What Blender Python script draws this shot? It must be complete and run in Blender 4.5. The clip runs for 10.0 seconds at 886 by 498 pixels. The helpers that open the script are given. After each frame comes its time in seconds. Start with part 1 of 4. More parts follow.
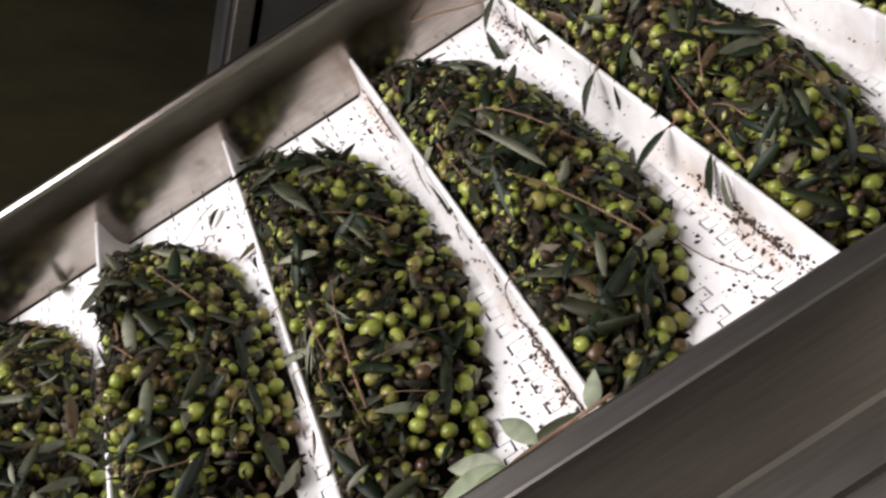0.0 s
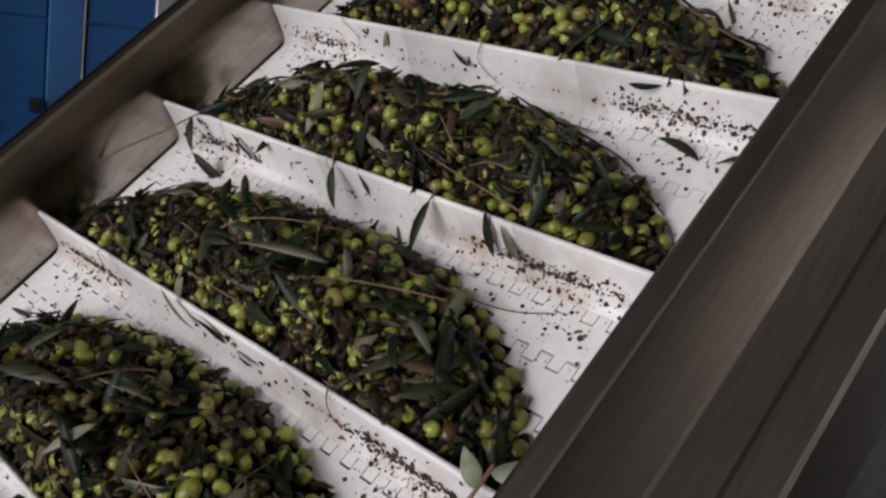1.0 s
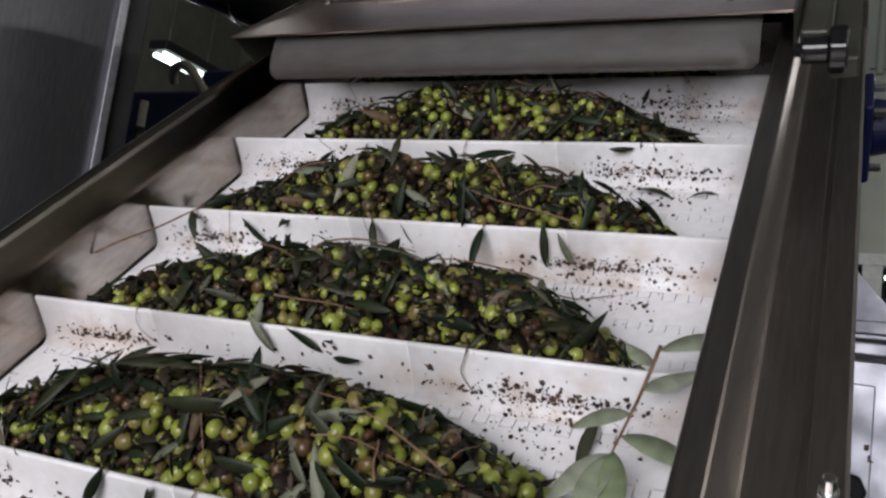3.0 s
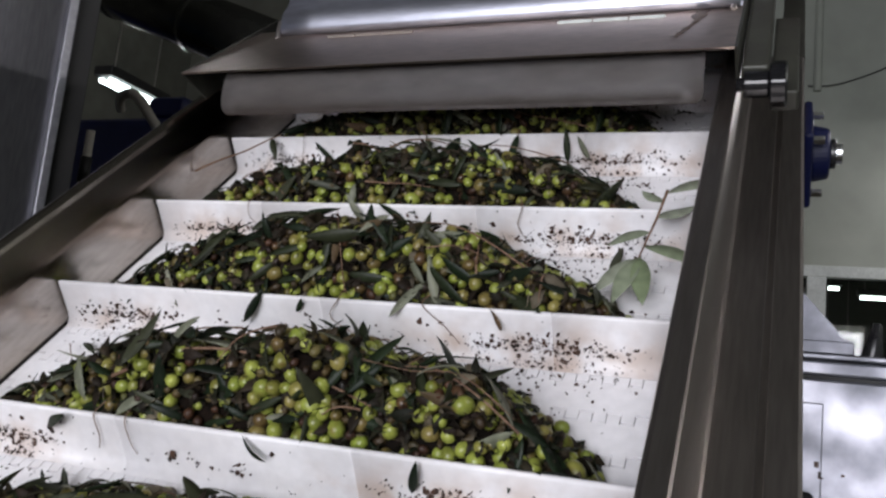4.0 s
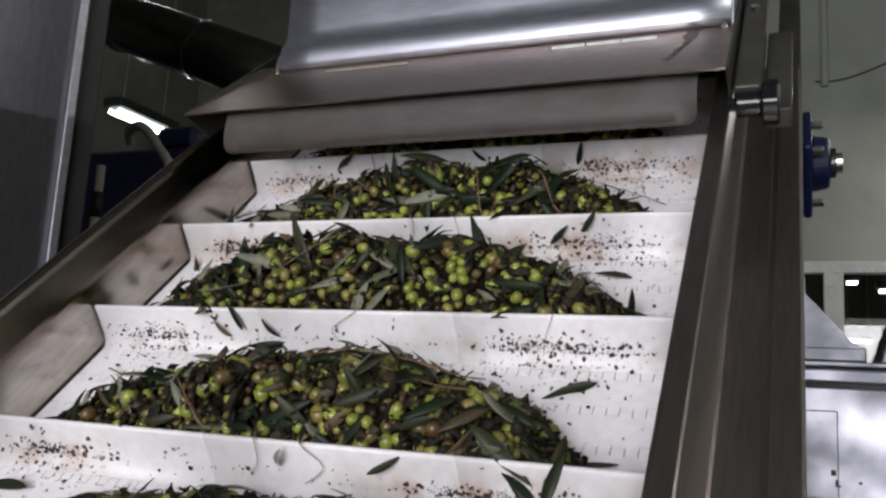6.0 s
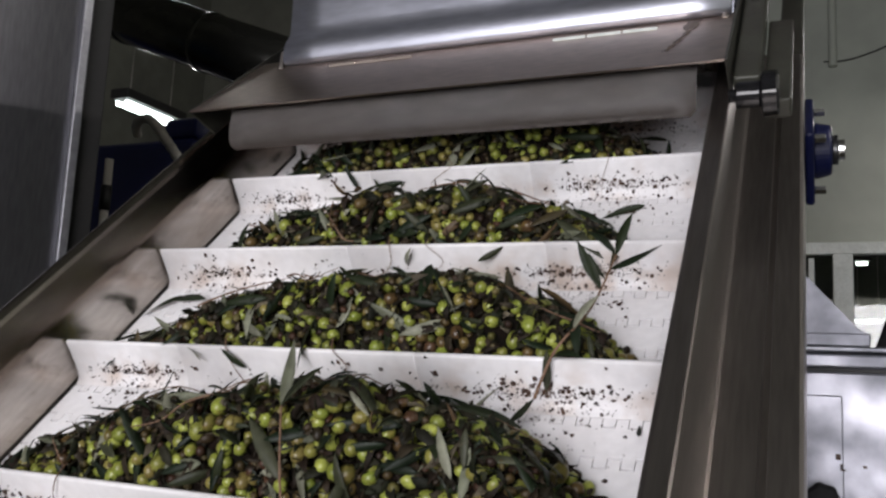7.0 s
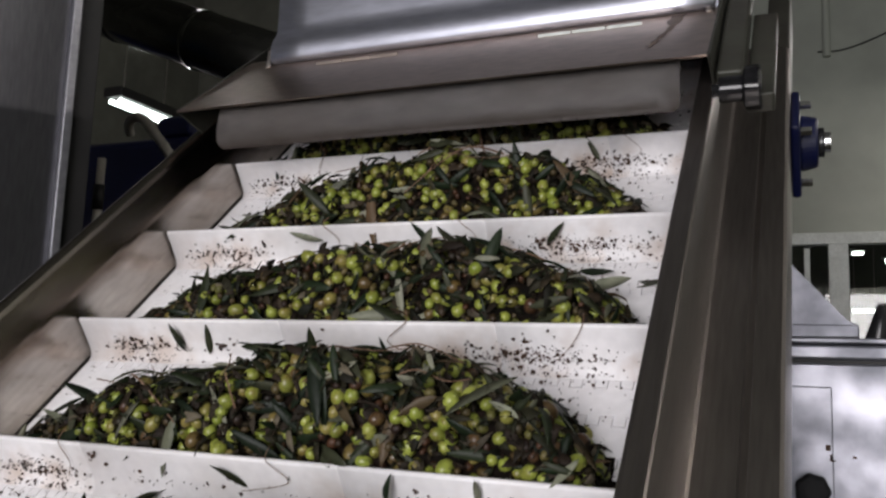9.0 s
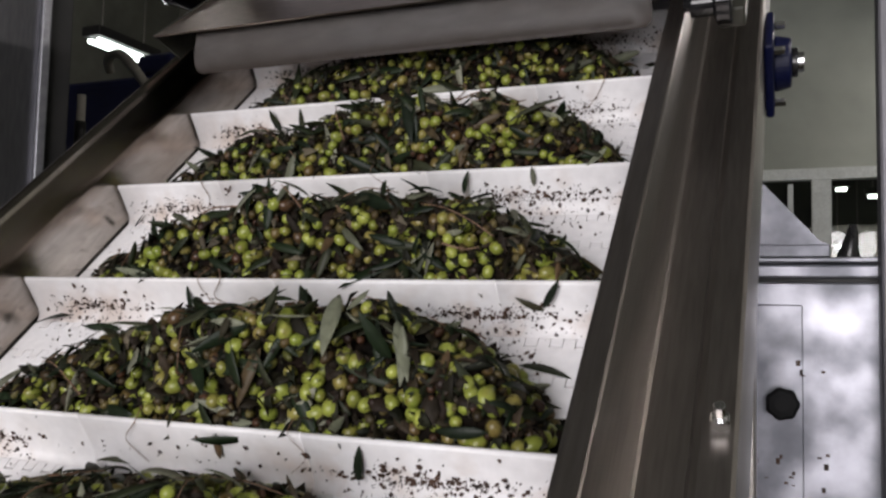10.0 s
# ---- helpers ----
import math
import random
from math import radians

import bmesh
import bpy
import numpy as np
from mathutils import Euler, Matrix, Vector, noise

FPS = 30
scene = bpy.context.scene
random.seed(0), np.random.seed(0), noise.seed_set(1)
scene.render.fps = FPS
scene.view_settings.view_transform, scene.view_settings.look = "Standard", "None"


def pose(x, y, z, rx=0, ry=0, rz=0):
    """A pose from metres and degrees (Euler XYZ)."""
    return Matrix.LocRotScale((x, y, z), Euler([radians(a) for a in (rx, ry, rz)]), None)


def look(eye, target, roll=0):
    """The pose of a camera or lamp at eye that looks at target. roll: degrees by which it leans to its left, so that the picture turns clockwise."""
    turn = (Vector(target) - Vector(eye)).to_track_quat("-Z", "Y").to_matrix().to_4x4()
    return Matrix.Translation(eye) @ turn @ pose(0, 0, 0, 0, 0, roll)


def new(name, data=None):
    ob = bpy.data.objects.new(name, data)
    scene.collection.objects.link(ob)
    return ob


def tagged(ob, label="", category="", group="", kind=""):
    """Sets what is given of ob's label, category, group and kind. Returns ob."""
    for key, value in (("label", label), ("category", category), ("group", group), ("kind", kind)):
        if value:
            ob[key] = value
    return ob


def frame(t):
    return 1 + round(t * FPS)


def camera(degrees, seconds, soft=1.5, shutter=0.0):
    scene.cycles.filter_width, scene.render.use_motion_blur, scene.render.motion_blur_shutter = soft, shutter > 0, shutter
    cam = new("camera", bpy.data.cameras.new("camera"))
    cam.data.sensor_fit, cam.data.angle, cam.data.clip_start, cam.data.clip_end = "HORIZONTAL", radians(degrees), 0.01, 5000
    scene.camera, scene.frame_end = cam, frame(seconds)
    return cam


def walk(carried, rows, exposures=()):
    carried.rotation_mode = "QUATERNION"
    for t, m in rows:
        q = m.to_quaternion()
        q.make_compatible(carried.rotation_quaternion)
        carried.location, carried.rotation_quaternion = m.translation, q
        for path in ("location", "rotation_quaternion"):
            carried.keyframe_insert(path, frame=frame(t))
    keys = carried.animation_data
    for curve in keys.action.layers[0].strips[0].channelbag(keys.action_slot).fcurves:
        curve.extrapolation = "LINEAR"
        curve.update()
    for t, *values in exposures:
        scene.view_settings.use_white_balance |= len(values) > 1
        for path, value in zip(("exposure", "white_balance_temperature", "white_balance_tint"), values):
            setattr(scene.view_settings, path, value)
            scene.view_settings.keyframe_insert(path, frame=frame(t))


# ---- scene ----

# ---- camera ----
cam = camera(54.8, 10.0, 2.5, 0.1)
PATH = [
    (0, pose(1.0516, -0.1000, 1.1559, 61.145, -14.958, 69.406)),
    (0.2, pose(1.0578, -0.0559, 1.1990, 64.579, -14.355, 64.055)),
    (0.5, pose(1.0386, 0.0063, 1.2604, 70.090, -11.201, 53.802)),
    (0.7, pose(1.0091, 0.0525, 1.2858, 74.014, -9.883, 47.221)),
    (1, pose(0.9719, 0.0795, 1.3166, 74.978, -9.378, 42.976)),
    (1.2, pose(0.9605, 0.1102, 1.3357, 75.491, -8.987, 41.441)),
    (1.5, pose(0.9298, 0.1440, 1.3496, 77.451, -8.190, 37.722)),
    (1.8, pose(0.8991, 0.2168, 1.3819, 81.200, -8.725, 35.574)),
    (2, pose(0.8735, 0.2857, 1.3923, 86.101, -8.457, 35.463)),
    (2.2, pose(0.8583, 0.2884, 1.4273, 89.190, -9.163, 33.314)),
    (3.3, pose(0.8072, 0.2775, 1.4657, 98.328, -6.369, 21.917)),
    (3.5, pose(0.8083, 0.2726, 1.4752, 98.330, -6.053, 21.221)),
    (4, pose(0.8114, 0.2747, 1.4751, 98.787, -5.726, 21.055)),
    (4.5, pose(0.8197, 0.2808, 1.4860, 98.929, -5.126, 20.869)),
    (5, pose(0.8260, 0.2770, 1.4913, 99.234, -4.356, 20.998)),
    (5.5, pose(0.8255, 0.2709, 1.4954, 99.543, -3.801, 21.818)),
    (7, pose(0.8406, 0.2541, 1.5085, 98.292, -2.664, 23.182)),
    (7.5, pose(0.8399, 0.2515, 1.5127, 98.115, -2.351, 23.379)),
    (8, pose(0.8377, 0.2544, 1.5130, 98.162, -2.128, 23.515)),
    (8.5, pose(0.8475, 0.2536, 1.5163, 98.072, -2.040, 23.436)),
    (9, pose(0.8552, 0.2554, 1.5123, 97.901, -1.985, 23.136)),
    (9.5, pose(0.8670, 0.2468, 1.4870, 96.063, -1.868, 22.771)),
    (10, pose(0.8757, 0.2438, 1.4770, 94.163, -1.261, 22.408)),
]
EXPOSURES = [(t, e, k, 16) for t, e, k in ((0.0, 0.32, 6850), (0.5, 0.03, 6750), (1.0, -0.56, 6750), (1.5, -0.28, 6700), (2.0, -0.28, 6650), (3.5, -0.12, 6350), (4.0, -0.06, 6300), (5.5, -0.08, 6450), (7.0, -0.06, 6550), (7.5, -0.12, 6600), (8.5, -0.16, 6600), (9.0, -0.18, 6650), (9.5, 0.02, 6650), (10.0, -0.14, 6700))]
walk(cam, PATH, EXPOSURES)

# ---- the conveyor's own axes: u across, v up the slope, n out of the belt ----
INCLINE = 42.5
SLOPE = pose(0, 0, 0.5, INCLINE)
PITCH, SPEED = 0.2, 0.3231
BELT_W = 0.722
V_TAIL, V_HEAD, DRUM = -0.58, 2.23, 0.0605
RUN = V_HEAD - V_TAIL
LOOP = 2 * RUN + 2 * math.pi * DRUM
LINKS = 120
LINK = LOOP / LINKS

# ---- light ----
world = bpy.data.worlds.new("world")
scene.world = world
world.use_nodes = True
wn = world.node_tree.nodes
sky = wn.new("ShaderNodeTexSky")
sky.sky_type, sky.sun_disc, sky.sun_elevation, sky.sun_rotation = "NISHITA", False, radians(35), radians(180)
wn["Background"].inputs["Strength"].default_value = 0.1
world.node_tree.links.new(sky.outputs[0], wn["Background"].inputs[0])


def area(name, where, target, w, h, watts, colour):
    data = bpy.data.lights.new(name, "AREA")
    data.shape, data.size, data.size_y, data.energy, data.color = "RECTANGLE", w, h, watts, colour
    ob = new(name, data)
    ob.matrix_world = look(where, target)
    return ob


# daylight through the gate behind the camera, and the ceiling tubes
area("gate_daylight", (0.6, -4.39, 1.75), (0.6, 0, 1.75), 3.5, 3.0, 350, (0.95, 0.97, 1.0))
# first tube is in view; the other three are unseen, added for their light
TUBES = [(-2.88, 4.18, 3.02, 0.52, 14), (2.4, 6.6, 3.9, 0.62, 20), (4.0, 1.3, 4.8, 1.3, 62), (-3.7, 5.3, 5.4, 1.3, 8)]
for tx, ty, tz, tl, watts in TUBES:
    data = bpy.data.lights.new("tube_light", "AREA")
    data.shape, data.size, data.size_y, data.energy, data.color = "RECTANGLE", 0.10, tl - 0.08, watts, (1.0, 0.98, 0.95)
    new("tube_light", data).matrix_world = pose(tx, ty, tz - 0.045)


# ---- materials ----
def mat(name):
    m = bpy.data.materials.new(name)
    m.use_nodes = True
    return m, m.node_tree.nodes, m.node_tree.links, m.node_tree.nodes["Principled BSDF"]


def tex(n, l, kind, scale, detail=4.0, stretch=(1, 1, 1), space="Object"):
    co = n.new("ShaderNodeTexCoord")
    mp = n.new("ShaderNodeMapping")
    mp.inputs["Scale"].default_value = stretch
    l.new(co.outputs[space], mp.inputs[0])
    t = n.new(kind)
    t.inputs["Scale"].default_value = scale
    if kind == "ShaderNodeTexNoise":
        t.inputs["Detail"].default_value = detail
    l.new(mp.outputs[0], t.inputs["Vector"])
    return t.outputs[0]


def ramp(n, l, src, stops):
    r = n.new("ShaderNodeValToRGB")
    while len(r.color_ramp.elements) < len(stops):
        r.color_ramp.elements.new(0.5)
    for e, (p, c) in zip(r.color_ramp.elements, stops):
        e.position, e.color = p, (*c, 1) if len(c) == 3 else (c[0], c[0], c[0], 1)
    l.new(src, r.inputs[0])
    return r.outputs[0]


def mix(n, l, fac, a, b, blend="MIX"):
    m = n.new("ShaderNodeMix")
    m.data_type, m.blend_type = "RGBA", blend
    for sock, val in ((m.inputs[0], fac), (m.inputs[6], a), (m.inputs[7], b)):
        if isinstance(val, (int, float)):
            sock.default_value = val
        elif isinstance(val, tuple):
            sock.default_value = (*val, 1)
        else:
            l.new(val, sock)
    return m.outputs[2]


def bump(n, l, src, p, strength, dist=0.002):
    b = n.new("ShaderNodeBump")
    b.inputs["Strength"].default_value, b.inputs["Distance"].default_value = strength, dist
    l.new(src, b.inputs["Height"])
    l.new(b.outputs[0], p.inputs["Normal"])


def two_tone(name, a, b, scale, rough, metal=0.0, relief=0.15, stretch=(1, 1, 1), fine=60.0, rough_b=None, cover=(0.35, 0.7)):
    m, n, l, p = mat(name)
    big = tex(n, l, "ShaderNodeTexNoise", scale, 5, stretch)
    small = tex(n, l, "ShaderNodeTexNoise", fine, 3, stretch)
    c = ramp(n, l, big, [(cover[0], a), (cover[1], b)])
    g = ramp(n, l, small, [(0.3, (0.86,)), (0.7, (1.08,))])
    l.new(mix(n, l, 1.0, c, g, "MULTIPLY"), p.inputs["Base Color"])
    r = ramp(n, l, big, [(0.3, (rough,)), (0.75, (rough_b if rough_b else rough * 1.25,))])
    l.new(r, p.inputs["Roughness"])
    p.inputs["Metallic"].default_value = metal
    bump(n, l, small, p, relief)
    return m


STEEL = two_tone("brushed_steel", (0.41, 0.38, 0.36), (0.31, 0.275, 0.25), 5.0, 0.30, 1.0, 0.04, (1, 0.08, 1), 220.0, 0.42)
WALL_STEEL = two_tone("stained_steel", (0.46, 0.43, 0.40), (0.28, 0.23, 0.19), 7.0, 0.15, 1.0, 0.02, (1, 0.2, 1), 160.0, 0.28)
HOOD_STEEL = two_tone("hood_steel", (0.60, 0.615, 0.69), (0.42, 0.435, 0.50), 4.0, 0.36, 1.0, 0.05, (0.4, 1, 1.6), 70.0, 0.52)
EDGE_STEEL = two_tone("dull_edge_steel", (0.40, 0.40, 0.43), (0.33, 0.33, 0.35), 6.0, 0.46, 1.0, 0.04)
# brown is put into the steel for the wall that it reflects
LIP_STEEL = two_tone("brown_tinted_steel", (0.52, 0.425, 0.365), (0.60, 0.52, 0.465), 4.0, 0.30, 1.0, 0.05, (0.4, 1, 1), 120.0, 0.44)
FLAP = two_tone("flap_rubber", (0.21, 0.20, 0.20), (0.14, 0.12, 0.105), 5.0, 0.45, 0.0, 0.02, (0.5, 1, 1.6), 50.0)
def soil(m, stops, colour, scale):
    """Adds a ragged line of dirt to a material, by height above the belt."""
    n, l = m.node_tree.nodes, m.node_tree.links
    p = n["Principled BSDF"]
    old = p.inputs["Base Color"].links[0].from_socket
    co = n.new("ShaderNodeTexCoord")
    sep = n.new("ShaderNodeSeparateXYZ")
    l.new(co.outputs["Object"], sep.inputs[0])
    wob = n.new("ShaderNodeMath")
    wob.operation = "MULTIPLY_ADD"
    wob.inputs[1].default_value = 0.012
    l.new(tex(n, l, "ShaderNodeTexNoise", scale, 6), wob.inputs[0])
    l.new(sep.outputs[2], wob.inputs[2])
    l.new(mix(n, l, ramp(n, l, wob.outputs[0], stops), old, colour), p.inputs["Base Color"])


soil(WALL_STEEL, [(0.066, (0.0,)), (0.084, (0.75,)), (0.093, (0.75,)), (0.112, (0.15,))], (0.10, 0.07, 0.05), 18.0)
soil(FLAP, [(0.128, (0.9,)), (0.139, (0.45,)), (0.162, (0.0,))], (0.055, 0.038, 0.028), 25.0)
CLOUDY_STEEL = two_tone("cloudy_steel", (0.33, 0.33, 0.365), (0.20, 0.205, 0.23), 9.0, 0.38, 1.0, 0.12, (1, 1, 1), 24.0, 0.62, (0.40, 0.64))
TANK_STEEL = two_tone("tank_steel", (0.19, 0.188, 0.20), (0.155, 0.153, 0.165), 1.5, 0.48, 1.0, 0.04, (1, 1, 0.15), 130.0, 0.58)
CHROME = two_tone("chrome", (0.85, 0.85, 0.85), (0.75, 0.75, 0.75), 20.0, 0.22, 1.0, 0.02)
BLACK = two_tone("black_plastic", (0.012, 0.012, 0.013), (0.02, 0.02, 0.021), 30.0, 0.22, 0.0, 0.05)
MATT_BLACK = two_tone("matt_black_rubber", (0.010, 0.010, 0.011), (0.016, 0.016, 0.017), 40.0, 0.6, 0.0, 0.1)
MATT_BLACK.node_tree.nodes["Principled BSDF"].inputs["Specular IOR Level"].default_value = 0.2
GLOSS_BLACK = two_tone("polished_black_plastic", (0.006, 0.006, 0.007), (0.010, 0.010, 0.011), 30.0, 0.13, 0.0, 0.0)
BRACKET_STEEL = two_tone("dark_bracket_steel", (0.050, 0.051, 0.040), (0.032, 0.029, 0.024), 9.0, 0.36, 0.2, 0.08)
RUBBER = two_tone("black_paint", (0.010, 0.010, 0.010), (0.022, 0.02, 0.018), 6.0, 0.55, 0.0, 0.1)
NAVY = two_tone("navy_enamel", (0.009, 0.014, 0.10), (0.007, 0.011, 0.07), 6.0, 0.4, 0.0, 0.1)
BLUE = two_tone("blue_enamel", (0.004, 0.007, 0.045), (0.003, 0.005, 0.03), 12.0, 0.35, 0.0, 0.1)
BLUE_PANEL = two_tone("blue_panel", (0.016, 0.125, 0.36), (0.012, 0.095, 0.28), 2.0, 0.4, 0.0, 0.04)
PALE_BLUE = two_tone("pale_blue_trim", (0.05, 0.19, 0.46), (0.04, 0.15, 0.38), 4.0, 0.4, 0.0, 0.04)
PVC = two_tone("grey_white_plastic", (0.50, 0.47, 0.42), (0.36, 0.33, 0.29), 9.0, 0.45, 0.0, 0.06)
DUCT = two_tone("dark_glossy_duct", (0.035, 0.035, 0.032), (0.055, 0.055, 0.045), 4.0, 0.16, 0.6, 0.1, (1, 1, 1), 25.0)
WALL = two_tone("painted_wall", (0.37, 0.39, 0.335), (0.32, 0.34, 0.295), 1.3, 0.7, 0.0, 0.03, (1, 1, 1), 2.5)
# darker wall paint, standing for the shade on the hall's left side
SHADED_WALL = two_tone("shade_toned_wall", (0.12, 0.12, 0.095), (0.085, 0.085, 0.07), 1.1, 0.8, 0.0, 0.03, (1, 1, 1), 7.0)
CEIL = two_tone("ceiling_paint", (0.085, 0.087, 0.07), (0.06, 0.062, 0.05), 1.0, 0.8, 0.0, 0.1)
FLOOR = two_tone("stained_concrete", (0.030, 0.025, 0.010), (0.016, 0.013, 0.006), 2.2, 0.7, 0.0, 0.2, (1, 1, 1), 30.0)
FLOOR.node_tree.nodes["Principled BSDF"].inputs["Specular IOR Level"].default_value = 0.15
YARD = two_tone("yard_concrete", (0.30, 0.29, 0.27), (0.22, 0.21, 0.20), 1.5, 0.8, 0.0, 0.2)
FRAME_WHITE = two_tone("window_enamel", (0.60, 0.63, 0.60), (0.52, 0.55, 0.52), 6.0, 0.35, 0.0, 0.05)
STREAK = two_tone("reflection_brown", (0.075, 0.052, 0.040), (0.11, 0.082, 0.066), 60.0, 0.45, 0.0, 0.1)
TWIG = two_tone("twig_bark", (0.13, 0.065, 0.035), (0.22, 0.14, 0.09), 60.0, 0.7, 0.0, 0.3)
FLECK = two_tone("dark_fleck", (0.020, 0.012, 0.009), (0.09, 0.045, 0.026), 70.0, 0.6, 0.0, 0.2)


def glow(name, colour, strength):
    m, n, l, p = mat(name)
    p.inputs["Base Color"].default_value = (0.8, 0.8, 0.8, 1)
    p.inputs["Emission Color"].default_value = (*colour, 1)
    p.inputs["Emission Strength"].default_value = strength
    return m


TUBE_GLOW = glow("lit_tube", (0.86, 1.0, 0.94), 7.0)


def glass():
    m, n, l, p = mat("window_glass")
    p.inputs["Base Color"].default_value = (0.75, 0.78, 0.74, 1)
    p.inputs["Roughness"].default_value = 0.02
    p.inputs["Transmission Weight"].default_value = 1.0
    bump(n, l, tex(n, l, "ShaderNodeTexNoise", 3.0, 2), p, 0.02)
    return m


GLASS = glass()


def belt_white(name, stain):
    """White belt plastic. stain: brown juice marks towards both ends of a flight."""
    m, n, l, p = mat(name)
    fine = tex(n, l, "ShaderNodeTexNoise", 90.0, 4)
    big = tex(n, l, "ShaderNodeTexNoise", 9.0, 5)
    c = ramp(n, l, big, [(0.3, (0.86, 0.85, 0.86)), (0.75, (0.78, 0.755, 0.75))])
    if stain:
        co = n.new("ShaderNodeTexCoord")
        sep = n.new("ShaderNodeSeparateXYZ")
        l.new(co.outputs["Object"], sep.inputs[0])
        across = ramp(n, l, sep.outputs[0], [(0.0, (0.2,)), (0.08, (0.8,)), (0.2, (0.12,)), (0.40, (0.10,)), (0.52, (0.75,)), (0.63, (0.9,)), (0.72, (0.5,))])
        blot = tex(n, l, "ShaderNodeTexNoise", 26.0, 8)
        info = n.new("ShaderNodeObjectInfo")
        off = n.new("ShaderNodeMath")
        off.operation = "MULTIPLY_ADD"
        off.inputs[1].default_value, off.inputs[2].default_value = 0.22, -0.11
        l.new(info.outputs["Random"], off.inputs[0])
        add = n.new("ShaderNodeMath")
        l.new(blot, add.inputs[0])
        l.new(off.outputs[0], add.inputs[1])
        spots = ramp(n, l, add.outputs[0], [(0.42, (0.0,)), (0.68, (1.0,))])
        f = mix(n, l, 1.0, across, spots, "MULTIPLY")
        height = ramp(n, l, sep.outputs[2], [(0.0, (0.75,)), (0.018, (1.0,)), (0.034, (0.55,)), (0.055, (0.12,))])
        f = mix(n, l, 1.0, f, height, "MULTIPLY")
        c = mix(n, l, f, c, (0.47, 0.33, 0.235))
    g = ramp(n, l, fine, [(0.3, (0.94,)), (0.7, (1.03,))])
    l.new(mix(n, l, 1.0, c, g, "MULTIPLY"), p.inputs["Base Color"])
    p.inputs["Roughness"].default_value = 0.42
    bump(n, l, fine, p, 0.08, 0.001)
    return m


BELT = belt_white("belt_plastic", False)
FLIGHT = belt_white("flight_plastic", True)
GAP = two_tone("belt_joint_dirt", (0.030, 0.022, 0.018), (0.06, 0.045, 0.035), 40.0, 0.8)


def varied(name, stops, rough, sheen=0.3, scale=140.0, relief=0.1, speck=None):
    """A colour chosen piece by piece, with fine mottling."""
    m, n, l, p = mat(name)
    info = n.new("ShaderNodeObjectInfo")
    geo = n.new("ShaderNodeNewGeometry")
    a = n.new("ShaderNodeMath")
    a.operation = "ADD"
    l.new(info.outputs["Random"], a.inputs[0])
    l.new(geo.outputs["Random Per Island"], a.inputs[1])
    fr = n.new("ShaderNodeMath")
    fr.operation = "FRACT"
    l.new(a.outputs[0], fr.inputs[0])
    c = ramp(n, l, fr.outputs[0], stops)
    t = tex(n, l, "ShaderNodeTexNoise", scale, 4)
    g = ramp(n, l, t, [(0.3, (0.72,)), (0.7, (1.15,))])
    c = mix(n, l, 1.0, c, g, "MULTIPLY")
    if speck:
        t2 = tex(n, l, "ShaderNodeTexNoise", 55.0, 3)
        c = mix(n, l, ramp(n, l, t2, [(0.56, (0.0,)), (0.72, (0.75,))]), c, speck)
    l.new(c, p.inputs["Base Color"])
    p.inputs["Roughness"].default_value = rough
    p.inputs["Specular IOR Level"].default_value = sheen
    bump(n, l, t, p, relief, 0.001)
    return m


DRY = varied("dry_olive_skin", [(0.0, (0.060, 0.026, 0.012)), (0.25, (0.018, 0.010, 0.007)), (0.5, (0.070, 0.048, 0.016)), (0.7, (0.010, 0.008, 0.006)), (0.88, (0.11, 0.085, 0.030)), (1.0, (0.075, 0.08, 0.018))], 0.5, 0.3, 160.0, 0.4)
OLIVE = varied("olive_skin", [(0.0, (0.34, 0.37, 0.075)), (0.2, (0.19, 0.235, 0.035)), (0.4, (0.27, 0.30, 0.055)), (0.6, (0.16, 0.185, 0.03)), (0.76, (0.25, 0.215, 0.06)), (0.86, (0.12, 0.085, 0.028)), (0.93, (0.06, 0.028, 0.017)), (1.0, (0.22, 0.235, 0.04))], 0.33, 0.45, 120.0, 0.05, (0.13, 0.085, 0.025))
LEAF = varied("olive_leaf", [(0.0, (0.007, 0.012, 0.006)), (0.35, (0.011, 0.020, 0.008)), (0.6, (0.022, 0.026, 0.012)), (0.74, (0.045, 0.048, 0.028)), (0.82, (0.17, 0.18, 0.125)), (0.89, (0.23, 0.23, 0.17)), (0.94, (0.015, 0.020, 0.009)), (1.0, (0.12, 0.075, 0.04))], 0.5, 0.25, 90.0, 0.5)
CHAFF = varied("dry_leaf_bits", [(0.0, (0.006, 0.008, 0.004)), (0.3, (0.017, 0.010, 0.006)), (0.55, (0.010, 0.013, 0.005)), (0.78, (0.036, 0.025, 0.015)), (0.9, (0.012, 0.008, 0.005)), (1.0, (0.13, 0.11, 0.075))], 0.7, 0.2, 120.0, 0.5)
# near-black sheet under the olives, coloured as the shade between them
CORE = two_tone("heap_gap_shade", (0.004, 0.0035, 0.0025), (0.010, 0.006, 0.004), 60.0, 0.9, 0.0, 0.6)
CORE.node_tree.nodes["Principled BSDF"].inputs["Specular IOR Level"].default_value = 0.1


# ---- mesh helpers ----
def mesh(name, verts, faces, material, smooth=False):
    me = bpy.data.meshes.new(name)
    me.from_pydata([tuple(v) for v in verts], [], faces)
    me.materials.append(material)
    me.validate()
    bm = bmesh.new()
    bm.from_mesh(me)
    bmesh.ops.recalc_face_normals(bm, faces=bm.faces)
    bm.to_mesh(me)
    bm.free()
    if smooth:
        me.shade_smooth()
    return me


def hold(name, data, parent=None, label="", m=None):
    ob = new(name, data)
    ob.parent = parent
    if m is not None:
        ob.matrix_basis = m
    if label:
        ob["label"] = label
    return ob


